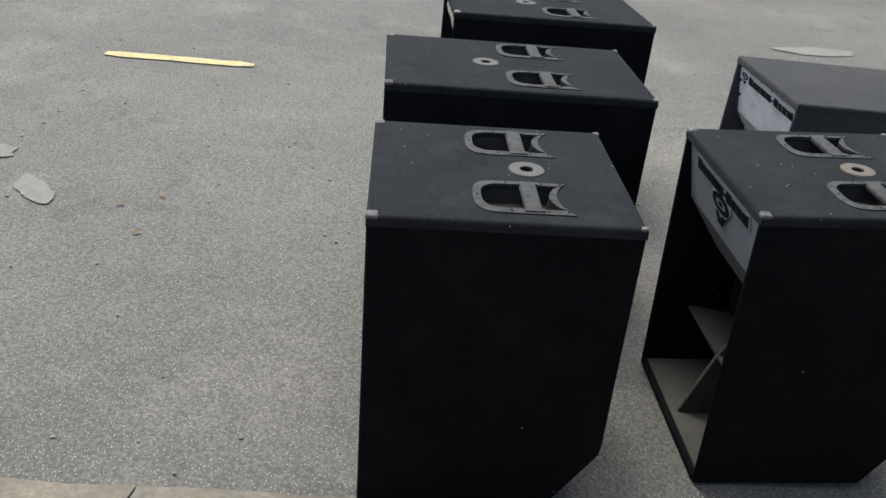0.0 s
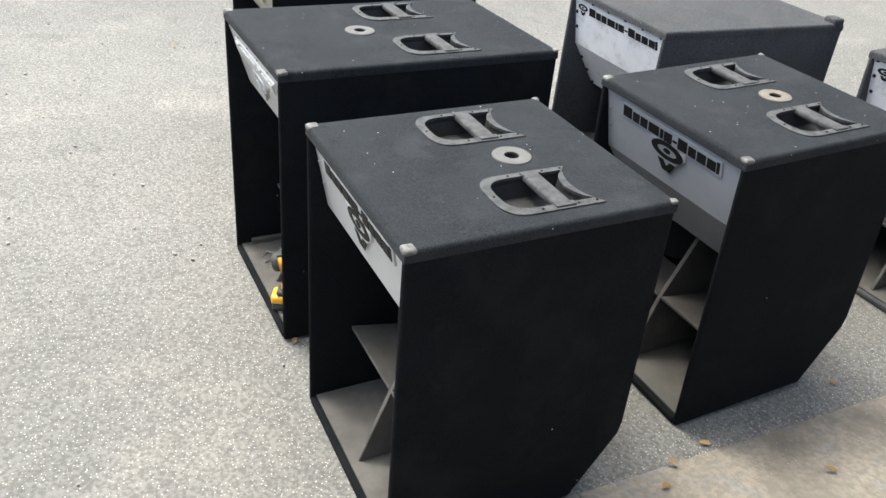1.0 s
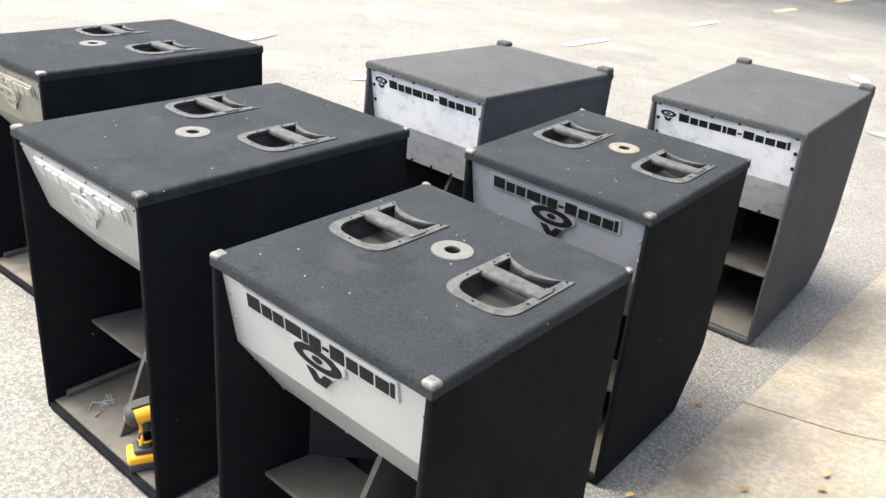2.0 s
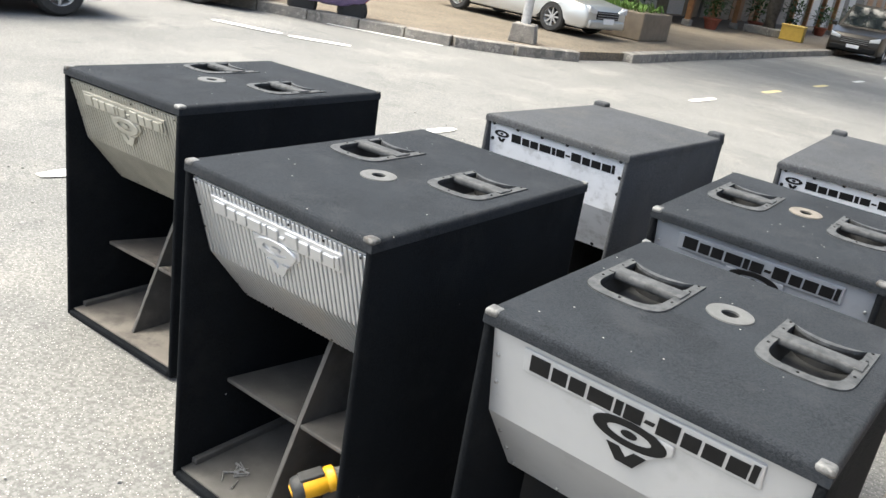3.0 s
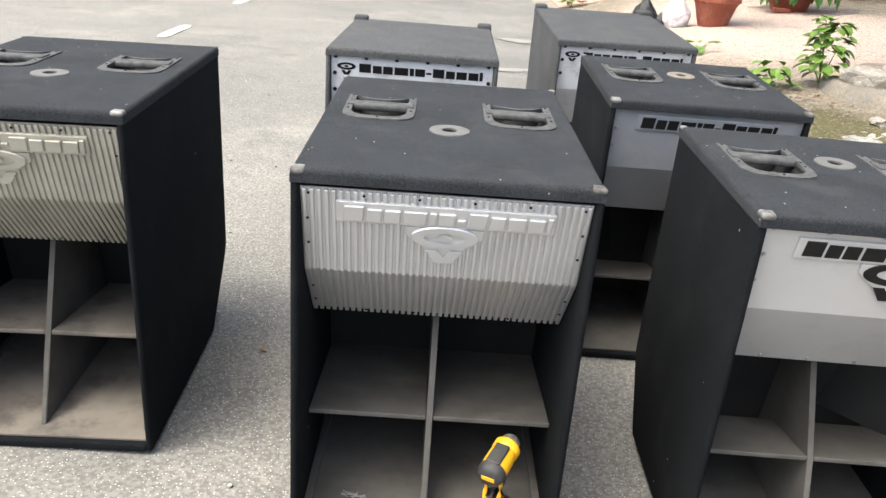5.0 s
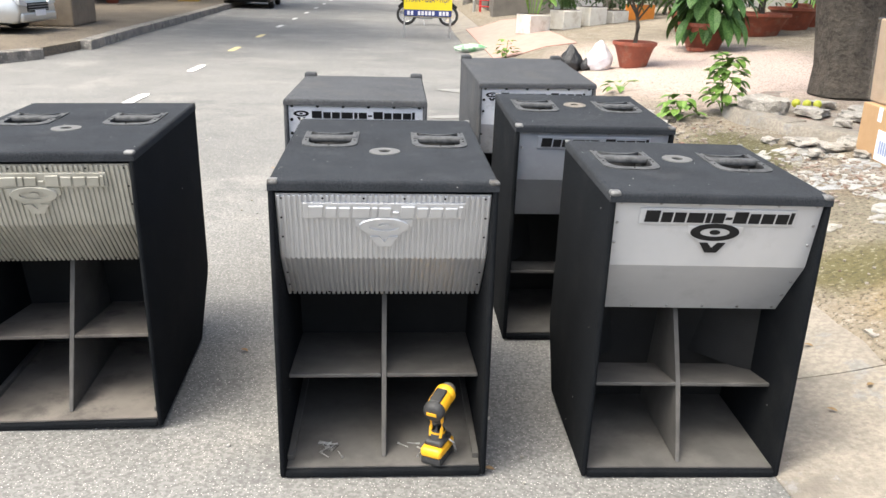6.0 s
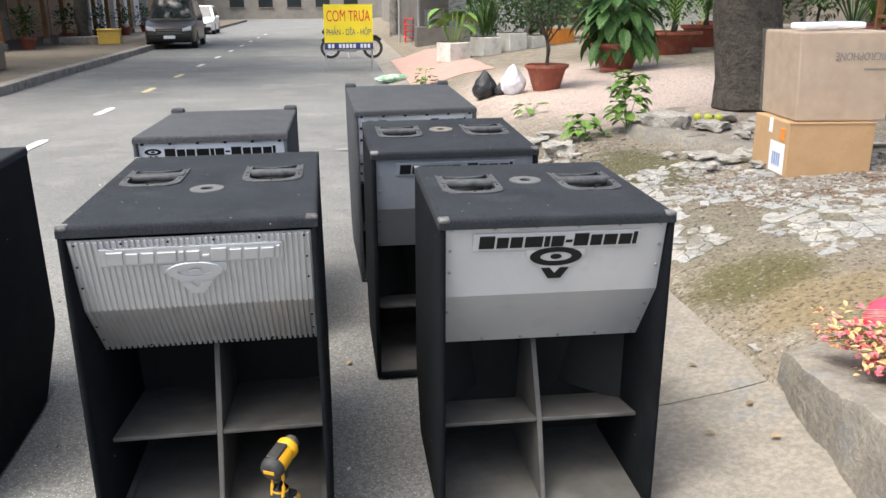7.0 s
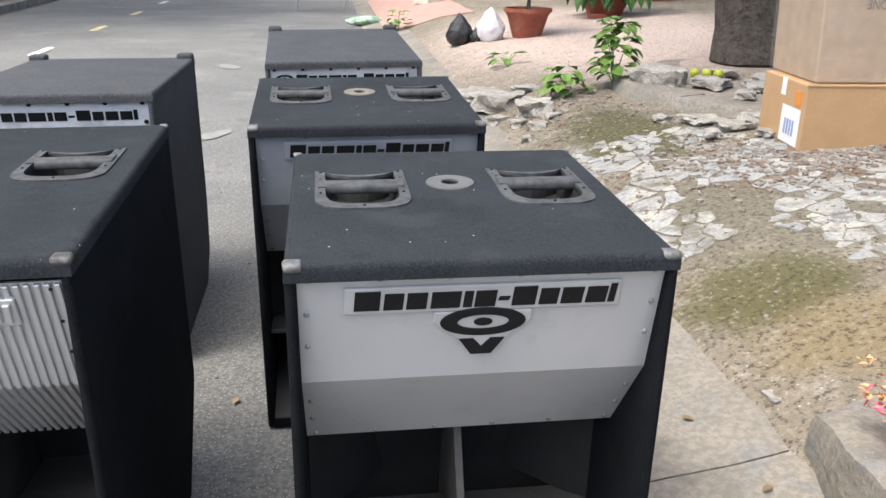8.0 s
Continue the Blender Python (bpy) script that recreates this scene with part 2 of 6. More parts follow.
WALL_GREY = mat("dark grimy plaster", (0.16, 0.145, 0.125), 0.9, second=(0.11, 0.1, 0.088), scale=2, bump=0.3, bump_scale=40)
GLASS = mat("dark window glass", (0.02, 0.026, 0.028), 0.08, second=(0.025, 0.03, 0.032), scale=2, spec=0.8)
LAMP = mat("headlamp glass", (0.7, 0.71, 0.72), 0.12, second=(0.6, 0.61, 0.62), scale=20, metal=0.3)
BLUE_TARP = mat("blue tarpaulin", (0.03, 0.07, 0.5), 0.5, second=(0.025, 0.05, 0.4), scale=12)
PURPLE = mat("purple tarpaulin", (0.2, 0.15, 0.3), 0.55, second=(0.14, 0.11, 0.23), scale=7, bump=0.6, bump_scale=14, bump_dist=0.02)
BIN_BLACK = mat("black plastic bag", (0.012, 0.012, 0.013), 0.28, second=(0.02, 0.02, 0.022), scale=30, bump=0.8, bump_scale=40, bump_dist=0.02)
BAG_WHITE = mat("white plastic bag", (0.7, 0.69, 0.72), 0.35, second=(0.56, 0.54, 0.58), scale=18, bump=0.8, bump_scale=35, bump_dist=0.02)
PINK = mat("pink plastic", (0.75, 0.06, 0.11), 0.4, second=(0.65, 0.05, 0.1), scale=10, bump=0.4, bump_scale=20, bump_dist=0.01)
PETAL = mat("dried petals", (0.55, 0.3, 0.12), 0.8, second=(0.6, 0.42, 0.2), scale=60)
PETAL_PINK = mat("pink petals", (0.55, 0.05, 0.1), 0.75, second=(0.68, 0.22, 0.25), scale=60)
STEM = mat("dry stems", (0.25, 0.24, 0.1), 0.8, second=(0.17, 0.15, 0.06), scale=50)
LIME = mat("green limes", (0.33, 0.38, 0.03), 0.45, second=(0.42, 0.4, 0.04), scale=30)
WEAR = mat("dry leaf litter", (0.3, 0.2, 0.09), 0.9, second=(0.2, 0.12, 0.06), scale=20, per_piece=0.3)


def car_paint(name, c, metal=0.4):
    return mat(name, c, 0.3, metal, second=tuple(v * 0.93 for v in c), scale=1.5, spec=0.6)


# moss and sand patches over the sloping pavement, with one sunlit pool painted pale
def pavement_material():
    m = mat("mossy pavement", (0.252, 0.216, 0.166), 0.95, second=(0.187, 0.162, 0.126), scale=2.5, grain=(0.144, 0.119, 0.086), grain_scale=42, bump=1.0, bump_scale=32,
            mottle=(0.310, 0.281, 0.230), mottle_scale=6, mottle_amount=0.8, mottle_at=0.53,
            speck=(0.396, 0.382, 0.346), speck_scale=26, speck_size=0.14, stain=(0.144, 0.119, 0.086), stain_scale=3.2, stain_amount=0.75, spec=0.2, bump_dist=0.02)
    nt = m.node_tree
    L = nt.links.new
    bs = nt.nodes["Principled BSDF"]
    base = bs.inputs["Base Color"].links[0].from_socket
    co = nt.nodes.new("ShaderNodeNewGeometry").outputs["Position"]

    def patch(x, y, rx, ry, soft=0.5):
        mp = nt.nodes.new("ShaderNodeVectorMath")
        mp.operation = "SUBTRACT"
        L(co, mp.inputs[0])
        mp.inputs[1].default_value = (x, y, 0)
        sc = nt.nodes.new("ShaderNodeVectorMath")
        sc.operation = "MULTIPLY"
        L(mp.outputs[0], sc.inputs[0])
        sc.inputs[1].default_value = (1 / rx, 1 / ry, 0)
        ln = nt.nodes.new("ShaderNodeVectorMath")
        ln.operation = "LENGTH"
        L(sc.outputs[0], ln.inputs[0])
        n = nt.nodes.new("ShaderNodeTexNoise")
        n.inputs["Scale"].default_value, n.inputs["Detail"].default_value, n.inputs["Roughness"].default_value = 6.0, 10.0, 0.75
        L(co, n.inputs["Vector"])
        ad = nt.nodes.new("ShaderNodeMath")
        ad.operation = "ADD"
        L(ln.outputs["Value"], ad.inputs[0])
        L(n.outputs["Fac"], ad.inputs[1])
        r = nt.nodes.new("ShaderNodeMapRange")
        r.interpolation_type = "SMOOTHSTEP"
        r.inputs["From Min"].default_value, r.inputs["From Max"].default_value = 1.5 + soft * 0.2, 1.5 - soft
        L(ad.outputs[0], r.inputs["Value"])
        return r.outputs["Result"]

    def over(fac, amount, colour, under):
        mm = nt.nodes.new("ShaderNodeMath")
        mm.operation = "MULTIPLY"
        L(fac, mm.inputs[0])
        mm.inputs[1].default_value = amount
        x = nt.nodes.new("ShaderNodeMix")
        x.data_type = "RGBA"
        L(mm.outputs[0], x.inputs["Factor"])
        L(under, x.inputs["A"])
        x.inputs["B"].default_value = (*colour, 1)
        return x.outputs["Result"]

    # pinkish paving, made paler: a pool of sun put into the colour
    col = over(patch(3.3, 9.3, 2.3, 4.2), 0.9, (0.54, 0.43, 0.37), base)
    col = over(patch(1.75, 1.5, 0.42, 0.35), 0.9, (0.092, 0.084, 0.034), col)
    col = over(patch(2.0, 4.0, 0.42, 0.95), 0.9, (0.085, 0.08, 0.036), col)
    col = over(patch(1.9, 1.05, 0.5, 0.3), 0.85, (0.2, 0.155, 0.085), col)
    col = over(patch(2.3, 2.4, 1.1, 0.9), 0.8, (0.15, 0.135, 0.1), col)
    col = over(patch(2.9, 2.75, 0.9, 0.55), 0.7, (0.17, 0.11, 0.075), col)
    fleck = nt.nodes.new("ShaderNodeTexNoise")
    fleck.inputs["Scale"].default_value, fleck.inputs["Detail"].default_value, fleck.inputs["Roughness"].default_value = 38.0, 6.0, 0.7
    L(co, fleck.inputs["Vector"])
    for lo, hi, amount, colour in ((0.54, 0.6, 0.75, (0.055, 0.045, 0.03)), (0.43, 0.38, 0.5, (0.33, 0.29, 0.22))):
        fr = nt.nodes.new("ShaderNodeMapRange")
        fr.interpolation_type = "SMOOTHSTEP"
        fr.inputs["From Min"].default_value, fr.inputs["From Max"].default_value = lo, hi
        L(fleck.outputs["Fac"], fr.inputs["Value"])
        col = over(fr.outputs["Result"], amount, colour, col)
    L(col, bs.inputs["Base Color"])
    return m


PAVEMENT = pavement_material()


# ---- mesh helpers ----
def finish(bm, smooth=False):
    bmesh.ops.recalc_face_normals(bm, faces=bm.faces)
    if smooth:
        for f in bm.faces:
            f.smooth = True
        for e in bm.edges:
            if len(e.link_faces) == 2 and e.calc_face_angle(0) > 0.7:
                e.smooth = False
    return bm


def part(name, bm, material, parent=None, label="", smooth=False, m=None):
    """One bmesh (or ready mesh) as one object, under a thing or a part."""
    if isinstance(bm, bmesh.types.BMesh):
        finish(bm, smooth)
        me = bpy.data.meshes.new(name)
        bm.to_mesh(me)
        bm.free()
        me.materials.append(material)
    else:
        me = bm
    ob = new(name, me)
    if parent is not None:
        ob.parent = parent
    if m is not None:
        ob.matrix_basis = m
    if label:
        ob["label"] = label
    return ob


def thing(name, m, label, category, group=""):
    ob = new(name)
    ob.empty_display_size = 0.1
    ob.matrix_basis = m
    return tagged(ob, label, category, group)


def add_box(bm, x0, x1, y0, y1, z0, z1, bevel=0.0, seg=2, m=None):
    r = bmesh.ops.create_cube(bm, size=1.0)
    vs = r["verts"]
    for v in vs:
        v.co = Vector((x0 + (v.co.x + 0.5) * (x1 - x0), y0 + (v.co.y + 0.5) * (y1 - y0), z0 + (v.co.z + 0.5) * (z1 - z0)))
    if m is not None:
        for v in vs:
            v.co = m @ v.co
    if bevel:
        es = list({e for v in vs for e in v.link_edges})
        bmesh.ops.bevel(bm, geom=es, offset=bevel, segments=seg, profile=0.5, affect="EDGES", clamp_overlap=True)
    return bm


def box(*a, **k):
    return add_box(bmesh.new(), *a, **k)


def add_prism(bm, pts, a0, a1, axis="x", bevel=0.0, seg=2):
    """A polygon in the other two axes, extruded from a0 to a1."""
    def at(p, a):
        return {"x": (a, p[0], p[1]), "y": (p[0], a, p[1]), "z": (p[0], p[1], a)}[axis]
    v0 = [bm.verts.new(at(p, a0)) for p in pts]
    v1 = [bm.verts.new(at(p, a1)) for p in pts]
    fs = [bm.faces.new(v0), bm.faces.new(v1[::-1])]
    n = len(pts)
    fs += [bm.faces.new((v0[i], v1[i], v1[(i + 1) % n], v0[(i + 1) % n])) for i in range(n)]
    if bevel:
        es = list({e for f in fs for e in f.edges})
        bmesh.ops.bevel(bm, geom=es, offset=bevel, segments=seg, profile=0.5, affect="EDGES", clamp_overlap=True)
    return bm


def prism(*a, **k):
    return add_prism(bmesh.new(), *a, **k)


def add_lathe(bm, prof, n=24, m=None, closed=False):
    """Turns a profile of (radius, height) round z."""
    rings = []
    for r, z in prof:
        if r < 1e-6:
            rings.append([bm.verts.new((0, 0, z))])
        else:
            rings.append([bm.verts.new((r * math.cos(2 * math.pi * i / n), r * math.sin(2 * math.pi * i / n), z)) for i in range(n)])
    pairs = list(zip(rings, rings[1:])) + ([(rings[-1], rings[0])] if closed else [])
    for a, b in pairs:
        for i in range(n):
            j = (i + 1) % n
            if len(a) == 1 and len(b) == 1:
                continue
            if len(a) == 1:
                bm.faces.new((a[0], b[i], b[j]))
            elif len(b) == 1:
                bm.faces.new((a[i], b[0], a[j]))
            else:
                bm.faces.new((a[i], b[i], b[j], a[j]))
    if m is not None:
        for ring in rings:
            for v in ring:
                v.co = m @ v.co
    return bm


def lathe(*a, **k):
    return add_lathe(bmesh.new(), *a, **k)


def add_tube(bm, pts, radii, n=8, cap=True):
    """A round limb along points, with a radius at each."""
    rings = []
    pts = [Vector(p) for p in pts]
    for i, p in enumerate(pts):
        d = (pts[min(i + 1, len(pts) - 1)] - pts[max(i - 1, 0)]).normalized()
        q = d.to_track_quat("Z", "Y")
        r = radii[i] if isinstance(radii, (list, tuple)) else radii
        rings.append([bm.verts.new(p + q @ Vector((r * math.cos(2 * math.pi * k / n), r * math.sin(2 * math.pi * k / n), 0))) for k in range(n)])
    for a, b in zip(rings, rings[1:]):
        for k in range(n):
            bm.faces.new((a[k], a[(k + 1) % n], b[(k + 1) % n], b[k]))
    if cap:
        bm.faces.new(rings[0][::-1])
        bm.faces.new(rings[-1])
    return bm


def tube(*a, **k):
    return add_tube(bmesh.new(), *a, **k)


def add_leaf(bm, base, tip, width, fold=0.15, n=3):
    """A pointed leaf with a keel, from base to tip."""
    base, tip = Vector(base), Vector(tip)
    d = tip - base
    side = d.cross(Vector((0, 0, 1)))
    if side.length < 1e-5:
        side = Vector((1, 0, 0))
    side.normalize()
    up = side.cross(d).normalized()
    rows = []
    for i in range(n + 1):
        t = i / n
        w = width * math.sin(math.pi * min(1, t * 0.93 + 0.05)) ** 0.8
        c = base + d * t - up * (fold * d.length * t * t)
        if i in (0, n):
            rows.append([bm.verts.new(c)])
        else:
            rows.append([bm.verts.new(c - side * w + up * w * 0.3), bm.verts.new(c), bm.verts.new(c + side * w + up * w * 0.3)])
    for a, b in zip(rows, rows[1:]):
        if len(a) == 1:
            bm.faces.new((a[0], b[0], b[1]))
            bm.faces.new((a[0], b[1], b[2]))
        elif len(b) == 1:
            bm.faces.new((a[0], b[0], a[1]))
            bm.faces.new((a[1], b[0], a[2]))
        else:
            bm.faces.new((a[0], b[0], b[1], a[1]))
            bm.faces.new((a[1], b[1], b[2], a[2]))


def add_rock(bm, c, size, seed, flat=0.5, cuts=2):
    """An angular lump."""
    r = bmesh.ops.create_icosphere(bm, subdivisions=cuts, radius=1.0)
    rnd = random.Random(seed)
    off = Vector((rnd.random() * 50, rnd.random() * 50, rnd.random() * 50))
    rot = Matrix.Rotation(rnd.random() * 6.28, 3, "Z")
    sx, sy = 0.75 + rnd.random() * 0.6, 0.75 + rnd.random() * 0.6
    for v in r["verts"]:
        p = v.co.normalized()
        k = 0.8 + 0.45 * noise.noise(p * 1.6 + off)
        p = Vector((max(-0.72, min(0.72, p.x)) * sx, max(-0.72, min(0.72, p.y)) * sy, max(-0.5, min(0.5, p.z)) * flat * 1.5)) * k
        v.co = Vector(c) + rot @ (p * size)
    return bm


# ---- ground ----
def pave_z(x, y):
    """Height of the pavement that climbs from the road's edge."""
    z = float(np.interp(x, [0.66, 1.35, 1.9, 2.6, 4, 7, 12, 20], [0.0, 0.13, 0.32, 0.41, 0.52, 0.72, 0.85, 0.9]))
    if x > 1.45:
        z += 0.022 * noise.noise(Vector((x * 1.3, y * 1.3, 0))) + 0.01 * noise.noise(Vector((x * 6, y * 6, 3)))
    return z


def road():
    bm = bmesh.new()
    vs = {}
    lim = [-400, -120, -60, -30] + [-16 + i * 0.8 for i in range(50)] + [30, 45, 60, 90, 150, 400]
    for i, x in enumerate(lim):
        for j, y in enumerate(lim):
            near = abs(x) < 17 and -16 < y < 25
            vs[i, j] = bm.verts.new((x, y, 0.004 * noise.noise(Vector((x * 0.5, y * 0.5, 0))) - 0.004 if near else -0.004))
    for i in range(len(lim) - 1):
        for j in range(len(lim) - 1):
            bm.faces.new((vs[i, j], vs[i + 1, j], vs[i + 1, j + 1], vs[i, j + 1]))
    return tagged(part("road", bm, ASPHALT, smooth=True), "worn grey asphalt road with pale dusty patches", "road", kind="structure")


road()


def sheet(name, xs, ys, zf, material, label, category, skirt=0.25):
    bm = bmesh.new()
    g = [[bm.verts.new((x, y, zf(x, y))) for y in ys] for x in xs]
    for i in range(len(xs) - 1):
        for j in range(len(ys) - 1):
            bm.faces.new((g[i][j], g[i + 1][j], g[i + 1][j + 1], g[i][j + 1]))
    rim = [g[i][0] for i in range(len(xs))] + [g[-1][j] for j in range(1, len(ys))] + [g[i][-1] for i in range(len(xs) - 2, -1, -1)] + [g[0][j] for j in range(len(ys) - 2, 0, -1)]
    low = [bm.verts.new((v.co.x, v.co.y, v.co.z - skirt)) for v in rim]
    for k in range(len(rim)):
        bm.faces.new((rim[k], rim[(k + 1) % len(rim)], low[(k + 1) % len(rim)], low[k]))
    return tagged(part(name, bm, material, smooth=True), label, category, kind="structure")


def steps(*spans):
    out = []
    for a, b, n in spans:
        out += [a + (b - a) * i / n for i in range(n)]
    return out + [spans[-1][1]]


sheet("pavement", steps((1.0, 4.2, 64), (4.2, 9, 12), (9, 20, 8)), steps((-14, -1.6, 10), (-1.6, 6.5, 120), (6.5, 16, 24), (16, 70, 18)),
      lambda x, y: pave_z(x, y) - (0.03 if x < 1.36 else 0.0), PAVEMENT, "mossy broken concrete pavement sloping down to the road", "pavement", 0.5)


def apron():
    """Concrete apron slabs between road and pavement, cracked apart."""
    rnd = random.Random(4)
    cuts = [-7.0, -3.4, -0.72, 0.62, 2.05, 4.3, 8.2, 14, 22, 34]
    root = tagged(new("apron"), "worn beige concrete apron slabs along the road's edge", "apron", kind="structure")
    for k in range(len(cuts) - 1):
        y0, y1 = cuts[k] + 0.004, cuts[k + 1] - 0.004
        skew0, skew1 = (0.1 * math.sin(k * 2.1), 0.1 * math.sin((k + 1) * 2.1))
        bm = bmesh.new()
        ny = 14
        top, low = [], []
        for i in range(9):
            u = i / 8
            row, row2 = [], []
            for j in range(ny + 1):
                v = j / ny
                y = y0 + skew0 * (u - 0.5) + (y1 + skew1 * (u - 0.5) - y0 - skew0 * (u - 0.5)) * v
                xe = 1.40 + 0.07 * noise.noise(Vector((0, y * 2.2, 7))) + 0.03 * noise.noise(Vector((0, y * 9, 2)))
                x0 = 0.66 + 0.018 * noise.noise(Vector((1, y * 3, 5)))
                x = x0 + (xe - x0) * u
                y += 0.035 * noise.noise(Vector((x * 3.5, (y0 if v < 0.5 else y1 + 0.016) * 1.0, 8))) * abs(2 * v - 1) ** 6
                z = 0.012 + 0.128 * u ** 1.2 + 0.006 * noise.noise(Vector((x * 4, y * 4, 1))) - (0.008 if i in (0, 8) or j in (0, ny) else 0)
                row.append(bm.verts.new((x, y, z)))
                row2.append(bm.verts.new((x, y, z - 0.12)))
            top.append(row)
            low.append(row2)
        for i in range(8):
            for j in range(ny):
                bm.faces.new((top[i][j], top[i + 1][j], top[i + 1][j + 1], top[i][j + 1]))
        for j in range(ny):
            bm.faces.new((top[0][j], low[0][j], low[0][j + 1], top[0][j + 1]))
            bm.faces.new((top[8][j], low[8][j], low[8][j + 1], top[8][j + 1]))
        for i in range(8):
            bm.faces.new((top[i][0], low[i][0], low[i + 1][0], top[i + 1][0]))
            bm.faces.new((top[i][ny], low[i][ny], low[i + 1][ny], top[i + 1][ny]))
        part("slab", bm, CONCRETE, root, smooth=True)


apron()


def ramp_block():
    """A cast concrete step with a worn edge at the pavement's near end."""
    bm = bmesh.new()
    out = [(1.40, 0.60), (1.345, 0.36), (1.30, 0.0), (1.22, -0.6), (1.12, -1.5), (1.0, -3.2), (3.4, -3.2), (3.4, 0.2), (2.3, 0.66), (1.75, 0.74)]
    n = 10
    rings = []
    for inset, dz in ((-0.03, -0.4), (-0.02, -0.26), (-0.008, -0.2), (0.0, -0.12), (0.004, -0.03), (0.016, -0.008), (0.05, 0.0), (0.2, 0.004)):
        ring = []
        dense = []
        for i in range(len(out)):
            a, b = Vector(out[i]), Vector(out[(i + 1) % len(out)])
            dense += [a.lerp(b, t / n) for t in range(n)]
        c = Vector((2.1, -0.9))
        for p in dense:
            q = p + (c - p).normalized() * inset
            z = float(np.interp(q.y, [-3, -0.3, 0.6, 0.75], [0.52, 0.40, 0.27, 0.27])) + dz
            w = 0.014 * noise.noise(Vector((q.x * 7, q.y * 7, dz * 9))) + 0.008 * noise.noise(Vector((q.x * 25, q.y * 25, dz * 30)))
            ring.append(bm.verts.new((q.x + w, q.y + w, z + 0.4 * w)))
        rings.append(ring)
    for a, b in zip(rings, rings[1:]):
        for i in range(len(a)):
            bm.faces.new((a[i], a[(i + 1) % len(a)], b[(i + 1) % len(a)], b[i]))
    cv = bm.verts.new((2.1, -0.9, 0.45))
    for i in range(len(rings[-1])):
        bm.faces.new((rings[-1][i], rings[-1][(i + 1) % len(rings[-1])], cv))
    tagged(part("concrete_step", bm, CONCRETE, smooth=True), "stained grey concrete step with a chipped edge", "step", kind="structure")


ramp_block()


# ---- the speaker cabinets ----
W, H, T = 0.687, 1.012, 0.02


def d_outline(k=1.0, shrink=0.0):
    """Handle plate: round towards the front, hollow at the back."""
    hw, hv = 0.098 - shrink, 0.133 - shrink
    pts = []
    for i in range(13):
        a = math.pi + math.pi * i / 12
        ca, sa = math.cos(a), math.sin(a)
        pts.append((hw * math.copysign(abs(ca) ** 0.65, ca), -hv + 0.08 - 0.08 * abs(sa) ** 0.65))
    for i in range(9):
        u = 1 - 2 * i / 8
        pts.append((hw * u, hv - 0.034 * (1 - u * u) + (0.0 if abs(u) < 1 else 0.004)))
    return pts


def face_matrix(top, low):
    """Axes on a sloping front sheet: x across, y up the sheet, z outward; origin at its top middle."""
    up = Vector((0, top[0] - low[0], top[1] - low[1])).normalized()
    x = Vector((1, 0, 0))
    z = x.cross(up)
    m = Matrix((x, up, z)).transposed().to_4x4()
    m.translation = Vector((0, top[0], top[1]))
    return m


def xform(bm, m):
    bmesh.ops.transform(bm, matrix=m, verts=bm.verts)
    return bm


def screw_mesh(r, h, material, name="screw"):
    bm = lathe([(0, h), (r * 0.6, h), (r, h * 0.45), (r, 0.0)], 10)
    finish(bm, True)
    me = bpy.data.meshes.new(name)
    bm.to_mesh(me)
    bm.free()
    me.materials.append(material)
    return me


SCREW = screw_mesh(0.0055, 0.004, CHROME)
BOLT = screw_mesh(0.008, 0.006, BLACK, "bolt")
SMALL = screw_mesh(0.0035, 0.0025, BLACK)
NAIL = screw_mesh(0.0045, 0.006, CHROME)


def mark_bars(m, x0, x1, y0, y1, material, parent, lift, slant=0.0, rise=0.0018):
    """The maker's mark as a row of plain bars of its size and colour."""
    widths = (1.25, 0.95, 1.0, 1.45, 0.45, 1.05, 0.55, 1.2, 0.95, 1.1, 1.05, 0.35)
    total = sum(widths)
    x = x0
    for i, w in enumerate(widths):
        step = w / total * (x1 - x0)
        hi = y1 if i in (0, 7, 11) else y0 + (y1 - y0) * 0.86
        lo = y0
        if i == 6:
            lo, hi = y0 + (y1 - y0) * 0.3, y0 + (y1 - y0) * 0.52
        a, b = x + step * 0.07, x + step * 0.93
        bm = prism([(a, lo), (b, lo), (b + slant, hi), (a + slant, hi)], lift - 0.001, lift + rise, "z", rise * 0.3, 1)
        part("bar", xform(bm, m), material, parent)
        x += step


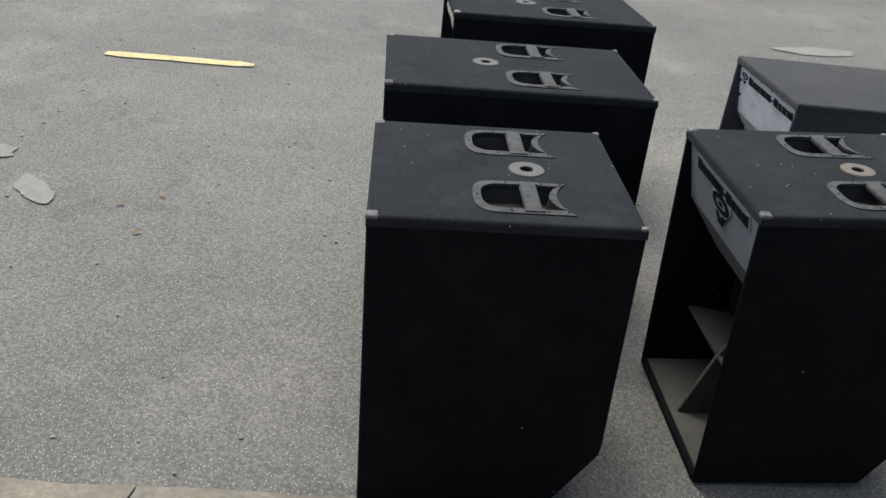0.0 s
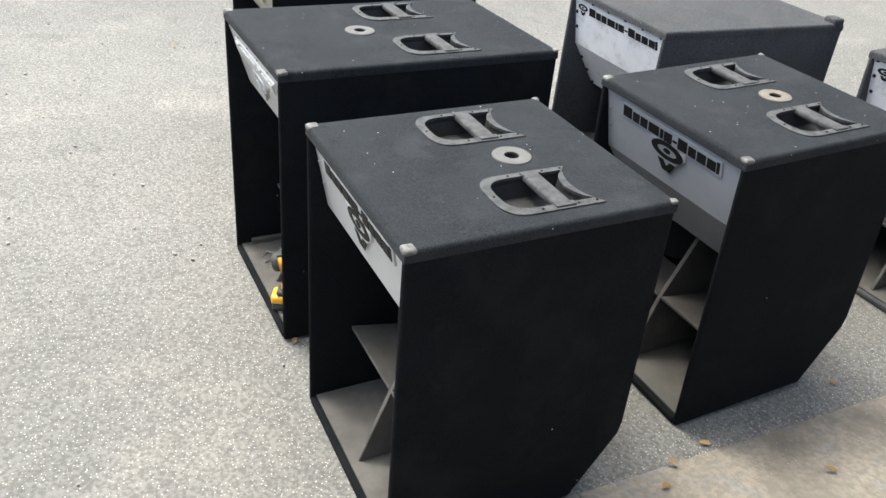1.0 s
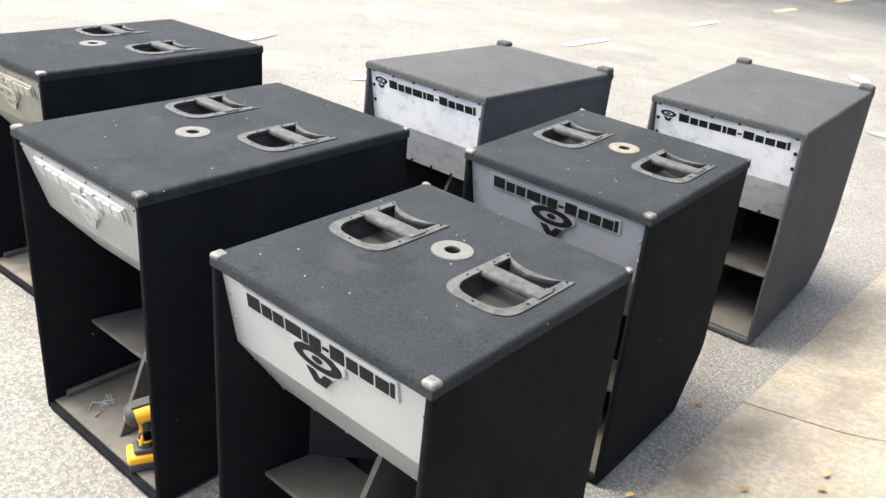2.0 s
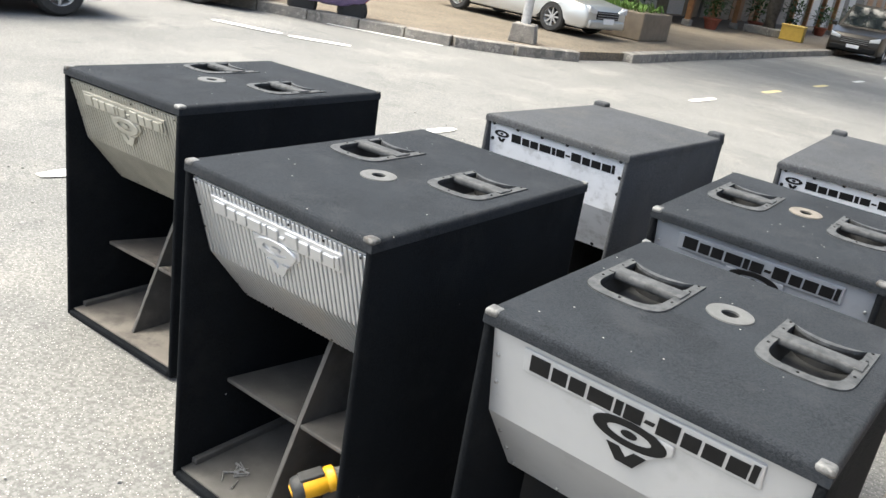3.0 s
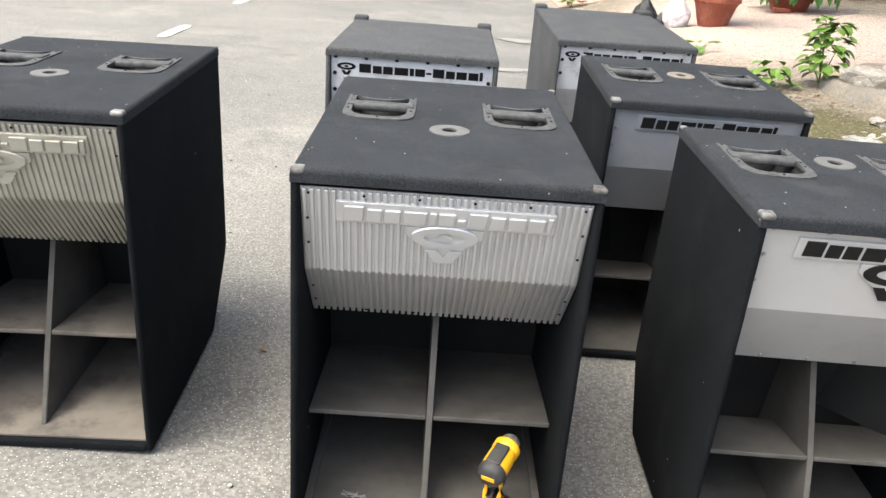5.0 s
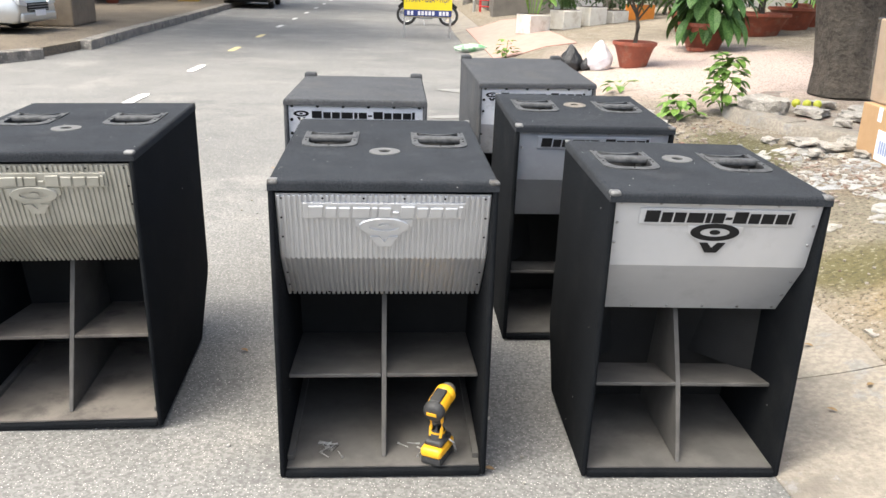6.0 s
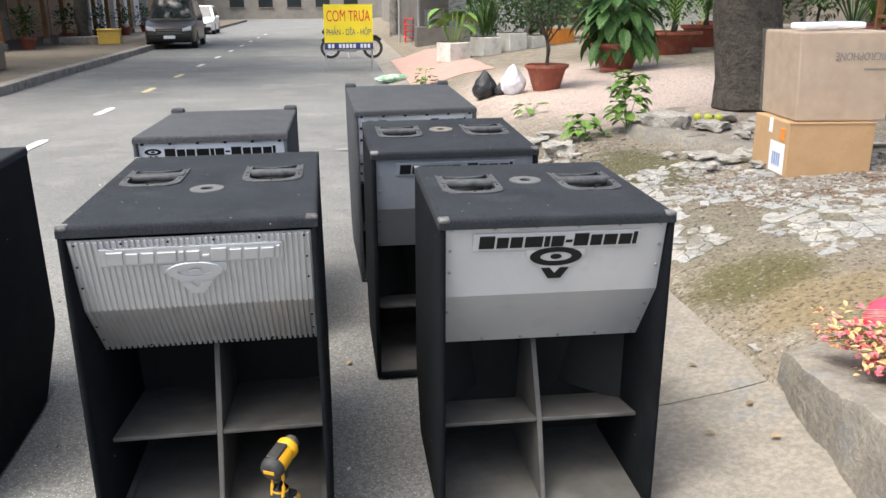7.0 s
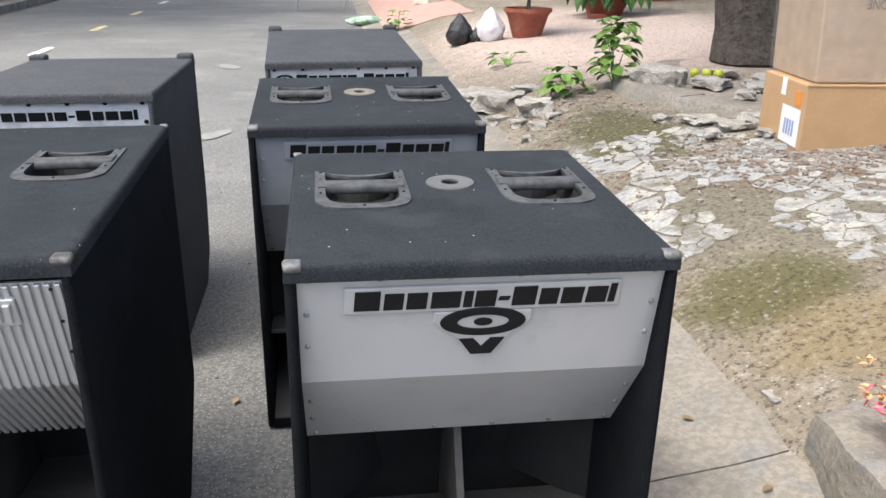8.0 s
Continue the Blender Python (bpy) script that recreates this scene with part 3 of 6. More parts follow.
def emblem(m, cx, cy, s, material, parent, lift, rise=0.0018):
    """Plain emblem: an oval ring, a dot and a wedge."""
    bm = bmesh.new()
    n = 28
    o = [(cx + 0.5 * s * math.cos(2 * math.pi * i / n), cy + 0.2 * s * math.sin(2 * math.pi * i / n)) for i in range(n)]
    q = [(cx + 0.30 * s * math.cos(2 * math.pi * i / n), cy + 0.10 * s * math.sin(2 * math.pi * i / n)) for i in range(n)]
    vs = [[bm.verts.new((*p, z)) for p in ring] for ring, z in ((o, lift - 0.001), (o, lift + rise * 0.5), ([(cx + (x - cx) * 0.96, cy + (y - cy) * 0.93) for x, y in o], lift + rise), (q, lift + rise), (q, lift - 0.001))]
    for a, b in zip(vs, vs[1:]):
        for i in range(n):
            bm.faces.new((a[i], a[(i + 1) % n], b[(i + 1) % n], b[i]))
    part("oval", xform(bm, m), material, parent)
    part("dot", xform(prism([(cx + 0.11 * s * math.cos(i * math.pi / 7), cy + 0.055 * s * math.sin(i * math.pi / 7)) for i in range(14)], lift, lift + rise, "z"), m), material, parent)
    part("wedge", xform(prism([(cx - 0.27 * s, cy - 0.24 * s), (cx - 0.10 * s, cy - 0.24 * s), (cx, cy - 0.36 * s), (cx + 0.10 * s, cy - 0.24 * s), (cx + 0.27 * s, cy - 0.24 * s),
                               (cx + 0.12 * s, cy - 0.47 * s), (cx - 0.12 * s, cy - 0.47 * s)], lift, lift + rise, "z"), m), material, parent)


def cabinet(m, depth, style, label, dusty=False, handle_v=0.0, disc_v=0.0, casters=False, disc_light=False, cut=0.14):
    """A folded-horn bass cabinet. Its front stands at y = 0 and faces -y; z = 0 is the ground."""
    skin = CARPET_GREY if style == "white" else CARPET
    floor_mat = HORN_DUSTY if dusty else HORN
    c = thing("speaker_cabinet", m, label, "speaker", "speaker cabinets on the road")
    # profile of the front sheet, in depth and height
    top, bend, low = ((0.016, 0.968), (0.085, 0.744), (0.230, 0.572)) if style == "ribbed" else ((0.014, 0.987), (0.058, 0.757), (0.198, 0.550))
    # side panels with the cut rear foot
    side = [(0.0008, 0), (depth - cut, 0), (depth - (0.0008 if cut < 0.2 else 0.025), 0.22), (depth - 0.0008, 0.26), (depth - 0.0008, H - 0.004), (0.0008, H - 0.004)]
    if style == "white":
        side = [(0, 0), (depth - 0.2, 0), (depth - 0.05, 0.12), (depth - 0.0008, 0.34), (depth - 0.0008, H - 0.004), (0.0008, H - 0.004)]
        for sx in (-1, 1):
            x0, x1 = (-W / 2, -W / 2 + 0.07) if sx < 0 else (W / 2 - 0.07, W / 2)
            part("foot_block", box(x0, x1, depth - 0.062, depth, H - 0.03, H + 0.022, bevel=0.013, seg=4), skin, c, smooth=True)
    for s in (-1, 1):
        a, b = (-W / 2 + 0.0008, -W / 2 + T) if s < 0 else (W / 2 - T, W / 2 - 0.0008)
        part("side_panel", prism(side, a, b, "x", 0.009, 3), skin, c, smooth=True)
    # top, with openings under the handles and the pole cup
    top_y0, top_y1, hw = 0.0, depth, W / 2 - T + 0.001
    bm = bmesh.new()
    loops = []
    rect = [(-W / 2, top_y0), (W / 2, top_y0), (W / 2, top_y1), (-W / 2, top_y1)]
    r = 0.014
    prof = [(r * (1 - math.sin(a)), -r * (1 - math.cos(a))) for a in (0.0, 0.39, 0.79, 1.18, 1.57)] + [(0.0, -0.032)]
    for inset, dz in prof:
        loops.append([bm.verts.new((x + (inset if x < 0 else -inset), y + (inset if y < 0.1 else -inset), H + dz)) for x, y in rect])
    for a, b in zip(loops, loops[1:]):
        for i in range(4):
            bm.faces.new((a[i], a[(i + 1) % 4], b[(i + 1) % 4], b[i]))
    edges = [bm.edges.get((loops[0][i], loops[0][(i + 1) % 4])) for i in range(4)]
    holes = []
    if style != "white":
        for hx in (-0.194, 0.194):
            holes.append([(hx + x, handle_v + y) for x, y in d_outline(shrink=0.021)])
        holes.append([(0.021 * math.cos(2 * math.pi * i / 18), disc_v + 0.021 * math.sin(2 * math.pi * i / 18)) for i in range(18)])
    for hole in holes:
        vs = [bm.verts.new((x, y, H)) for x, y in hole]
        lo = [bm.verts.new((x, y, H - 0.02)) for x, y in hole]
        for i in range(len(vs)):
            edges.append(bm.edges.new((vs[i], vs[(i + 1) % len(vs)])))
            bm.faces.new((vs[i], vs[(i + 1) % len(vs)], lo[(i + 1) % len(vs)], lo[i]))
    bmesh.ops.triangle_fill(bm, edges=edges, use_beauty=True)
    # black cabinets' tops take the carpet with sky light painted in
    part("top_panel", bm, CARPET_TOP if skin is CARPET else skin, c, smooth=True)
    # bottom, back and horn
    part("bottom_panel", prism([(0.0, 0.0), (depth - cut - 0.01, 0.0), (depth - cut - 0.01, 0.024), (0.0, 0.024)], -hw, hw, "x", 0.006), skin, c)
    part("horn_floor", box(-hw + 0.003, hw - 0.003, 0.02, depth - cut - 0.06, 0.025, 0.03), floor_mat, c, "brown with dust" if dusty else "")
    part("back_panel", prism([(depth - cut - 0.008, 0.004), (depth - 0.03, 0.224), (depth - 0.006, 0.26), (depth - 0.006, H - 0.035), (depth - 0.026, H - 0.035), (depth - 0.026, 0.27), (depth - 0.05, 0.23), (depth - cut - 0.028, 0.01)], -hw, hw, "x"), skin, c)
    deep = depth > 0.9 and style != "white"
    back = 0.52 if depth < 0.9 else 0.68
    # horn back, roof, cheeks and grille backing share one near-black colour
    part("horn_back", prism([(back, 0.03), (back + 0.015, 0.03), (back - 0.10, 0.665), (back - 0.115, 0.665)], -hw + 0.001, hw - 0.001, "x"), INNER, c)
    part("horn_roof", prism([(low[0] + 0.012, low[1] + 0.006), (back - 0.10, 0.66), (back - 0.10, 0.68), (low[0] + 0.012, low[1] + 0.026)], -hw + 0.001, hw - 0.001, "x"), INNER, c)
    shelf_d = 0.24 if depth < 0.9 else 0.47
    for s in (-1, 1):
        a, b = (-hw + 0.001, -0.009) if s < 0 else (0.009, hw - 0.001)
        fy = 0.178 if deep else 0.14
        part("shelf", prism([(fy, 0.276), (fy, 0.291), (fy + shelf_d, 0.231 if deep else 0.243), (fy + shelf_d, 0.216 if deep else 0.228)], a, b, "x", 0.004), floor_mat, c)
        if style == "ribbed":
            e = -hw + 0.012 if s < 0 else hw - 0.012
            part("cleat", box(e - 0.011, e + 0.011, 0.06, back - 0.02, 0.03, 0.05, bevel=0.003), HORN, c)
        else:
            xa = -hw + 0.001 if s < 0 else hw - 0.001
            xi = -0.15 if s < 0 else 0.15
            bm = bmesh.new()
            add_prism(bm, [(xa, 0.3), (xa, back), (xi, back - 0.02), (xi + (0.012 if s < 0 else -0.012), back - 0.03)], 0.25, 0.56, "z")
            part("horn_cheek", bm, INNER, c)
    part("divider", prism([(0.072 if deep else 0.045, 0.03), (0.178 if deep else 0.142, 0.283), (0.29 if deep else 0.262, 0.545 if deep else 0.505), (0.3, low[1] + 0.004), (back - 0.12, 0.60), (back - 0.02, 0.03)], -0.008, 0.008, "x", 0.004), HORN, c)
    # front grille: an upper sheet, bent back below
    gw = hw - 0.002
    sheet_mat = {"plain": GRILLE, "slate": GRILLE_BLUE, "white": GRILLE_WHITE, "ribbed": ALU, "ribbed_dull": ALU_DULL}["ribbed_dull" if style == "ribbed" and dusty else style]
    def normal(a, b):
        v = Vector((a[0] - b[0], a[1] - b[1])).normalized()
        return Vector((-v.y, v.x))
    n1, n2 = normal(top, bend), normal(bend, low)
    nb = (n1 + n2).normalized()
    t_, b_, l_ = Vector(top), Vector(bend), Vector(low)
    th = 0.004
    outline = [t_, b_, l_, l_ - n2 * th, b_ - nb * th, t_ - n1 * th]
    grille = part("grille", prism([tuple(p) for p in outline], -gw, gw, "x"), sheet_mat, c)
    fm, lm = face_matrix(top, bend), face_matrix(bend, low)
    flen, llen = (t_ - b_).length, (b_ - l_).length
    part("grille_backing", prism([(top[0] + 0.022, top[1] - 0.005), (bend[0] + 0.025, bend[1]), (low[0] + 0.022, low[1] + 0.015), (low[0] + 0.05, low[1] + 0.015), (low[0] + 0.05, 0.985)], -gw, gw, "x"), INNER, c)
    if style == "ribbed":
        nrib = 40
        bm = prism([tuple(t_ - n1 * 0.001 - Vector((0, 0.003))), tuple(t_ + n1 * 0.0048 - Vector((0, 0.004))), tuple(b_ + nb * 0.0048), tuple(l_ + n2 * 0.0048 - (t_ - b_).normalized() * 0.006), tuple(l_ - n2 * 0.004 - (t_ - b_).normalized() * 0.006), tuple(b_ - nb * 0.001)], -0.0052, 0.0052, "x", 0.0016, 1)
        finish(bm)
        me = bpy.data.meshes.new("rib")
        bm.to_mesh(me)
        bm.free()
        me.materials.append(sheet_mat)
        for i in range(nrib):
            part("rib", me, None, grille, m=Matrix.Translation((-gw + 0.008 + (2 * gw - 0.016) * i / (nrib - 1), 0, 0)))
        base, ink, lift = 0.0125, sheet_mat, 0.0125
    else:
        base, ink, lift = 0.006, BLACK, 0.0061
    if style != "white":
        # raised name panel and emblem shield
        part("name_panel", xform(prism([(-0.245, -0.082), (0.245, -0.082), (0.245, -0.026), (-0.245, -0.026)], -0.002, base, "z", 0.003, 2), fm), sheet_mat, grille)
        sh = [(-0.088, -0.083), (-0.088, -0.108), (-0.078, -0.118), (-0.04, -0.14), (-0.026, -0.163), (-0.012, -0.172), (0.012, -0.172), (0.026, -0.163), (0.04, -0.14), (0.078, -0.118), (0.088, -0.108), (0.088, -0.083)]
        part("shield", xform(prism(sh, -0.002, base, "z", 0.003, 2), fm), sheet_mat, grille)
        mark_bars(fm, -0.232, 0.236, -0.073, -0.033, ink, grille, lift, 0.003, 0.006 if style == "ribbed" else 0.0018)
        emblem(fm, 0.0, -0.106, 0.155, ink, grille, lift, 0.006 if style == "ribbed" else 0.0018)
        fix = SCREW if style != "ribbed" else SMALL
    else:
        mark_bars(fm, -0.215, 0.285, -0.072, -0.036, BLACK, grille, 0.0002)
        emblem(fm, -0.262, -0.05, 0.075, BLACK, grille, 0.0002)
        fix = BOLT
    lift_s = 0.008 if style == "ribbed" else 0.0
    for i in range(6):
        x = -gw + 0.018 + (2 * gw - 0.036) * i / 5
        part("screw", fix, None, grille, m=fm @ Matrix.Translation((x, -0.011, lift_s)))
        part("screw", fix, None, grille, m=lm @ Matrix.Translation((x, -llen + 0.014, lift_s)))
    for s in (-1, 1):
        for v in (0.08, 0.15):
            part("screw", fix, None, grille, m=fm @ Matrix.Translation((s * (gw - 0.014), -v, lift_s)))
        part("screw", fix, None, grille, m=lm @ Matrix.Translation((s * (gw - 0.014), -0.08, lift_s)))
        part("screw", fix, None, grille, m=lm @ Matrix.Translation((s * (gw - 0.014), -0.16, lift_s)))
    # corner caps
    if style != "white":
        for sx in (-1, 1):
            for y in (0.0, depth):
                s = 0.032 if y == 0 else 0.02
                x0, x1 = (-W / 2 - 0.001, -W / 2 + s) if sx < 0 else (W / 2 - s, W / 2 + 0.001)
                y0, y1 = (-0.0015, s) if y == 0 else (depth - s, depth + 0.0015)
                bm = bmesh.new()
                add_box(bm, x0, x1, y0, y1, H - s * 0.45, H + 0.0012, 0.007, 3)
                for v in bm.verts:
                    v.co += 0.002 * noise.noise_vector(v.co * 60)
                part("corner_cap", bm, CAP, c, "scuffed metal corner", smooth=True)
        # recessed handles
        for hx in (-0.194, 0.194):
            outer, inner = d_outline(), d_outline(shrink=0.022)
            bm = bmesh.new()
            rings = [[bm.verts.new((x, y, z)) for x, y in o] for o, z in ((outer, 0.0), (outer, 0.004), (inner, 0.006), (inner, -0.004))]
            for a, b in zip(rings, rings[1:]):
                for i in range(len(a)):
                    bm.faces.new((a[i], a[(i + 1) % len(a)], b[(i + 1) % len(a)], b[i]))
            hm = Matrix.Translation((hx, handle_v, H))
            handle = part("handle_plate", bm, PLATE, c, m=hm)
            # cup below the plate, in a much darker colour than the plate
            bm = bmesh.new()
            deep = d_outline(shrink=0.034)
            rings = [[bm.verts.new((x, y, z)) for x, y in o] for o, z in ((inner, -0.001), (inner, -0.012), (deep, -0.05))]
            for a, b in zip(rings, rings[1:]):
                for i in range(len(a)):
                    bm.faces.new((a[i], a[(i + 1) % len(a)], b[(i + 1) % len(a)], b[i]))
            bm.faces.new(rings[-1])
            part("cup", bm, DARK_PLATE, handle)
            bm = bmesh.new()
            add_box(bm, -0.086, 0.086, 0.002, 0.05, -0.012, 0.0095, 0.008, 3)
            for sx in (-1, 1):
                add_box(bm, sx * 0.083 - 0.009, sx * 0.083 + 0.009, 0.0, 0.056, 0.004, 0.009, 0.002)
            part("grip", bm, PLATE, handle, smooth=True)
            for sx in (-1, 1):
                for y in (-0.035, 0.065, 0.118):
                    part("screw", SMALL, None, handle, m=Matrix.Translation((sx * 0.086, y, 0.005)))
            part("screw", SMALL, None, handle, m=Matrix.Translation((0, -0.12, 0.005)))
        part("pole_ring", lathe([(0.02, -0.002), (0.02, 0.003), (0.026, 0.0045), (0.052, 0.003), (0.053, 0.0)], 32, Matrix.Translation((0, disc_v, H))), RING if not disc_light else DUST_RING, c, smooth=True)
        part("pole_cup", lathe([(0.0205, -0.001), (0.0205, -0.06), (0, -0.06)], 20, Matrix.Translation((0, disc_v, H))), INNER, c)
    if casters:
        for sx in (-0.27, 0.27):
            fork = part("caster", prism([(depth - 0.19, 0.012), (depth - 0.135, 0.012), (depth - 0.075, 0.10), (depth - 0.09, 0.112)], sx - 0.018, sx + 0.018, "x", 0.003), CHROME, c)
            part("wheel", lathe([(0, -0.011), (0.03, -0.011), (0.036, -0.006), (0.036, 0.006), (0.03, 0.011), (0, 0.011)], 20,
                                Matrix.Translation((sx, depth - 0.105, 0.048)) @ Matrix.Rotation(radians(90), 4, "Y")), RUBBER, fork, smooth=True)
    return c


def stand(x, y, turn, pitch, lean, height):
    """A cabinet's stand on the uneven road, with its own slight tilt and height."""
    m = pose(x, y, 0, 0, 0, turn) @ Matrix.Rotation(radians(pitch), 4, "X") @ Matrix.Rotation(radians(lean), 4, "Y")
    return m @ Matrix.Diagonal((1, 1, height / H, 1))


cabinet(stand(0.328, -0.005, 0.60, 1.06, 0.20, 1.000), 0.735, "plain", "black carpeted bass speaker cabinet with smooth silver grille", handle_v=0.415, disc_v=0.453, casters=True)
cabinet(stand(-0.681, -0.009, 1.20, 0.49, -0.46, 1.018), 1.011, "ribbed", "black carpeted bass speaker cabinet with ribbed bright aluminium grille", handle_v=0.592, disc_v=0.397, cut=0.26)
cabinet(stand(-1.831, 0.276, 2.24, 0.27, -1.18, 1.016), 1.008, "ribbed", "dusty black bass speaker cabinet with tarnished ribbed grille", dusty=True, handle_v=0.592, disc_v=0.403, cut=0.26)
cabinet(stand(0.180, 1.106, 1.46, 2.47, -0.10, 1.008), 0.719, "slate", "black carpeted bass speaker cabinet with slate grey grille", handle_v=0.408, disc_v=0.445, casters=True, disc_light=True)
cabinet(stand(-0.859, 1.588, 0.47, -0.63, -0.45, 1.012), 1.006, "white", "grey-black bass speaker cabinet with pale bolted grille")
cabinet(stand(0.143, 2.454, 2.6, 2.2, -0.6, 1.012), 1.020, "white", "grey-black bass speaker cabinet with scuffed pale grille")


# ---- cordless drill standing in the ribbed cabinet ----
def drill(m):
    d = thing("cordless_drill", m, "yellow and black cordless drill standing on its battery", "power tool")
    # local: the nose points to +y and a little up
    part("battery", xform(box(-0.036, 0.036, -0.055, 0.06, 0.0, 0.03, bevel=0.006), Matrix.Identity(4)), TOOL_BLACK, d, smooth=True)
    part("battery_cover", box(-0.038, 0.038, -0.06, 0.064, 0.026, 0.062, bevel=0.012, seg=3), YELLOW, d, smooth=True)
    part("foot", box(-0.033, 0.033, -0.04, 0.05, 0.06, 0.082, bevel=0.009, seg=3), TOOL_BLACK, d, smooth=True)
    bm = tube([(0, -0.002, 0.075), (0, 0.002, 0.11), (0, 0.004, 0.145), (0, 0.0, 0.185)], [0.03, 0.025, 0.025, 0.03], 14)
    grip = part("grip", bm, TOOL_BLACK, d, smooth=True)
    for sx in (-1, 1):
        part("grip_inlay", tube([(sx * 0.018, -0.018, 0.09), (sx * 0.02, -0.012, 0.12), (sx * 0.02, -0.012, 0.15), (sx * 0.02, -0.016, 0.18)], [0.006, 0.006, 0.006, 0.006], 8), YELLOW, grip, smooth=True)
    part("grip_band", lathe([(0.0262, 0.1), (0.027, 0.104), (0.0262, 0.108)], 16), YELLOW, grip)
    part("trigger", box(-0.007, 0.007, 0.02, 0.036, 0.145, 0.178, bevel=0.004), TOOL_BLACK, grip)
    tilt = Matrix.Translation((0, 0.005, 0.205)) @ Matrix.Rotation(radians(-90 + 12), 4, "X") @ Matrix.Diagonal((0.98, 0.98, 0.78, 1))
    body = part("motor_body", lathe([(0, -0.075), (0.024, -0.075), (0.034, -0.066), (0.0365, -0.03), (0.0365, 0.02), (0.034, 0.045), (0, 0.045)], 22, tilt), YELLOW, d, smooth=True)
    part("rear_cap", lathe([(0, -0.081), (0.022, -0.081), (0.033, -0.073), (0.0375, -0.058), (0.0378, -0.042), (0.03, -0.042)], 22, tilt), TOOL_BLACK, body, smooth=True)
    part("rear_badge", xform(box(-0.018, 0.018, -0.006, 0.006, -0.0835, -0.08), tilt), YELLOW, body)
    part("clutch_ring", lathe([(0.034, 0.045), (0.037, 0.05), (0.037, 0.074), (0.03, 0.08)], 22, tilt), YELLOW, body, smooth=True)
    part("chuck", lathe([(0.03, 0.08), (0.027, 0.09), (0.025, 0.108), (0.014, 0.122), (0.008, 0.122), (0, 0.122)], 18, tilt), CHROME, body, smooth=True)
    part("top_panel", xform(box(-0.02, 0.02, -0.04, -0.026, -0.05, 0.04, bevel=0.005), tilt), TOOL_BLACK, body)
    part("belt_hook", tube([(0.034, 0.02, 0.07), (0.052, 0.02, 0.06), (0.056, 0.03, 0.03), (0.05, 0.045, 0.012)], 0.004, 8), CHROME, d, smooth=True)


drill(pose(-0.502, 0.06, 0.034, 0, 0, -26))

rnd = random.Random(12)
for k in range(16):
    cx, cy = (-0.86, 0.10) if k < 11 else (-0.60 + 0.1 * rnd.random(), 0.1)
    x, y = cx + rnd.uniform(-0.035, 0.035), cy + rnd.uniform(-0.03, 0.05)
    a = rnd.random() * 6.28
    dx, dy = 0.022 * math.cos(a), 0.022 * math.sin(a)
    tagged(part("screw", tube([(x - dx, y - dy, 0.034), (x, y, 0.034), (x + dx, y + dy, 0.0345)], [0.0018, 0.0018, 0.0042], 6), CHROME), "loose bright screw lying on the cabinet floor", "screw", "loose screws")


# ---- road paint ----
def dash(x, y0, y1, w, material, name="lane_dash", turn=0.0):
    bm = bmesh.new()
    n = max(4, int((y1 - y0) / 0.12))
    L = []
    for i in range(n + 1):
        y = y0 + (y1 - y0) * i / n
        j = 0.012
        e = w / 2 * (0.6 if i in (0, n) else 1)
        L.append([(x - e + j * noise.noise(Vector((y * 9, 0, x)))), (x + e + j * noise.noise(Vector((y * 9, 5, x)))), y])
    vs = [(bm.verts.new((a, y, 0.006)), bm.verts.new((b, y, 0.006))) for a, b, y in L]
    for p, q in zip(vs, vs[1:]):
        bm.faces.new((p[0], p[1], q[1], q[0]))
    ob = part(name, bm, material)
    if turn:
        c = Vector((x, (y0 + y1) / 2, 0))
        ob.matrix_basis = Matrix.Translation(c) @ Matrix.Rotation(radians(turn), 4, "Z") @ Matrix.Translation(-c)
    return tagged(ob, "worn painted dash on the asphalt", "road marking", "lane dashes", "structure")


dash(-3.62, -2.14, -1.05, 0.12, PAINT_YELLOW)
dash(-3.82, 0.97, 1.75, 0.13, PAINT_WHITE)
for i, y in enumerate((4.0, 7.4, 10.7, 14.0, 17.3, 20.7, 24.2, 27.8, 31.5, 35.4, 39.5, 44)):
    dash(-3.8 - 0.012 * y, y, y + 0.95, 0.13, PAINT_YELLOW if i in (3, 4) else PAINT_WHITE)
dash(-8.1, 6.7, 7.6, 0.2, PAINT_WHITE, turn=-52)
dash(-9.1, 6.1, 7.2, 0.2, PAINT_WHITE, turn=-66)
dash(-8.75, 8.2, 10.2, 0.14, PAINT_WHITE, turn=-62)


def splash(x, y, rx, ry, seed):
    """A thin dried cement smear on the asphalt."""
    bm = bmesh.new()
    n = 40
    c = bm.verts.new((0, 0, 0.006))
    ring = []
    for i in range(n):
        a = 2 * math.pi * i / n
        k = 0.8 + 0.3 * noise.noise(Vector((math.cos(a) * 1.3 + seed * 7, math.sin(a) * 1.3, 0))) + 0.12 * noise.noise(Vector((math.cos(a) * 6 + seed * 7, math.sin(a) * 6, 0)))
        ring.append(bm.verts.new((rx * k * math.cos(a), ry * k * math.sin(a), 0.0045)))
    for i in range(n):
        bm.faces.new((c, ring[i], ring[(i + 1) % n]))
    tagged(part("cement_smear", bm, SMEAR, m=pose(x, y, 0.0, 0, 0, seed * 40)), "dried pale cement smear on the asphalt", "stain", "cement smears", "structure")


for k, (x, y, rx, ry) in enumerate(((-1.3, -1.75, 0.22, 0.1), (-1.75, -2.2, 0.25, 0.12), (-1.2, 9.6, 0.3, 0.15), (0.1, 9.4, 0.35, 0.2), (-0.1, 7.2, 0.4, 0.12), (-0.9, 5.6, 0.3, 0.1), (-5.6, 4.2, 0.5, 0.2))):
    splash(x, y, rx, ry, k + 1)


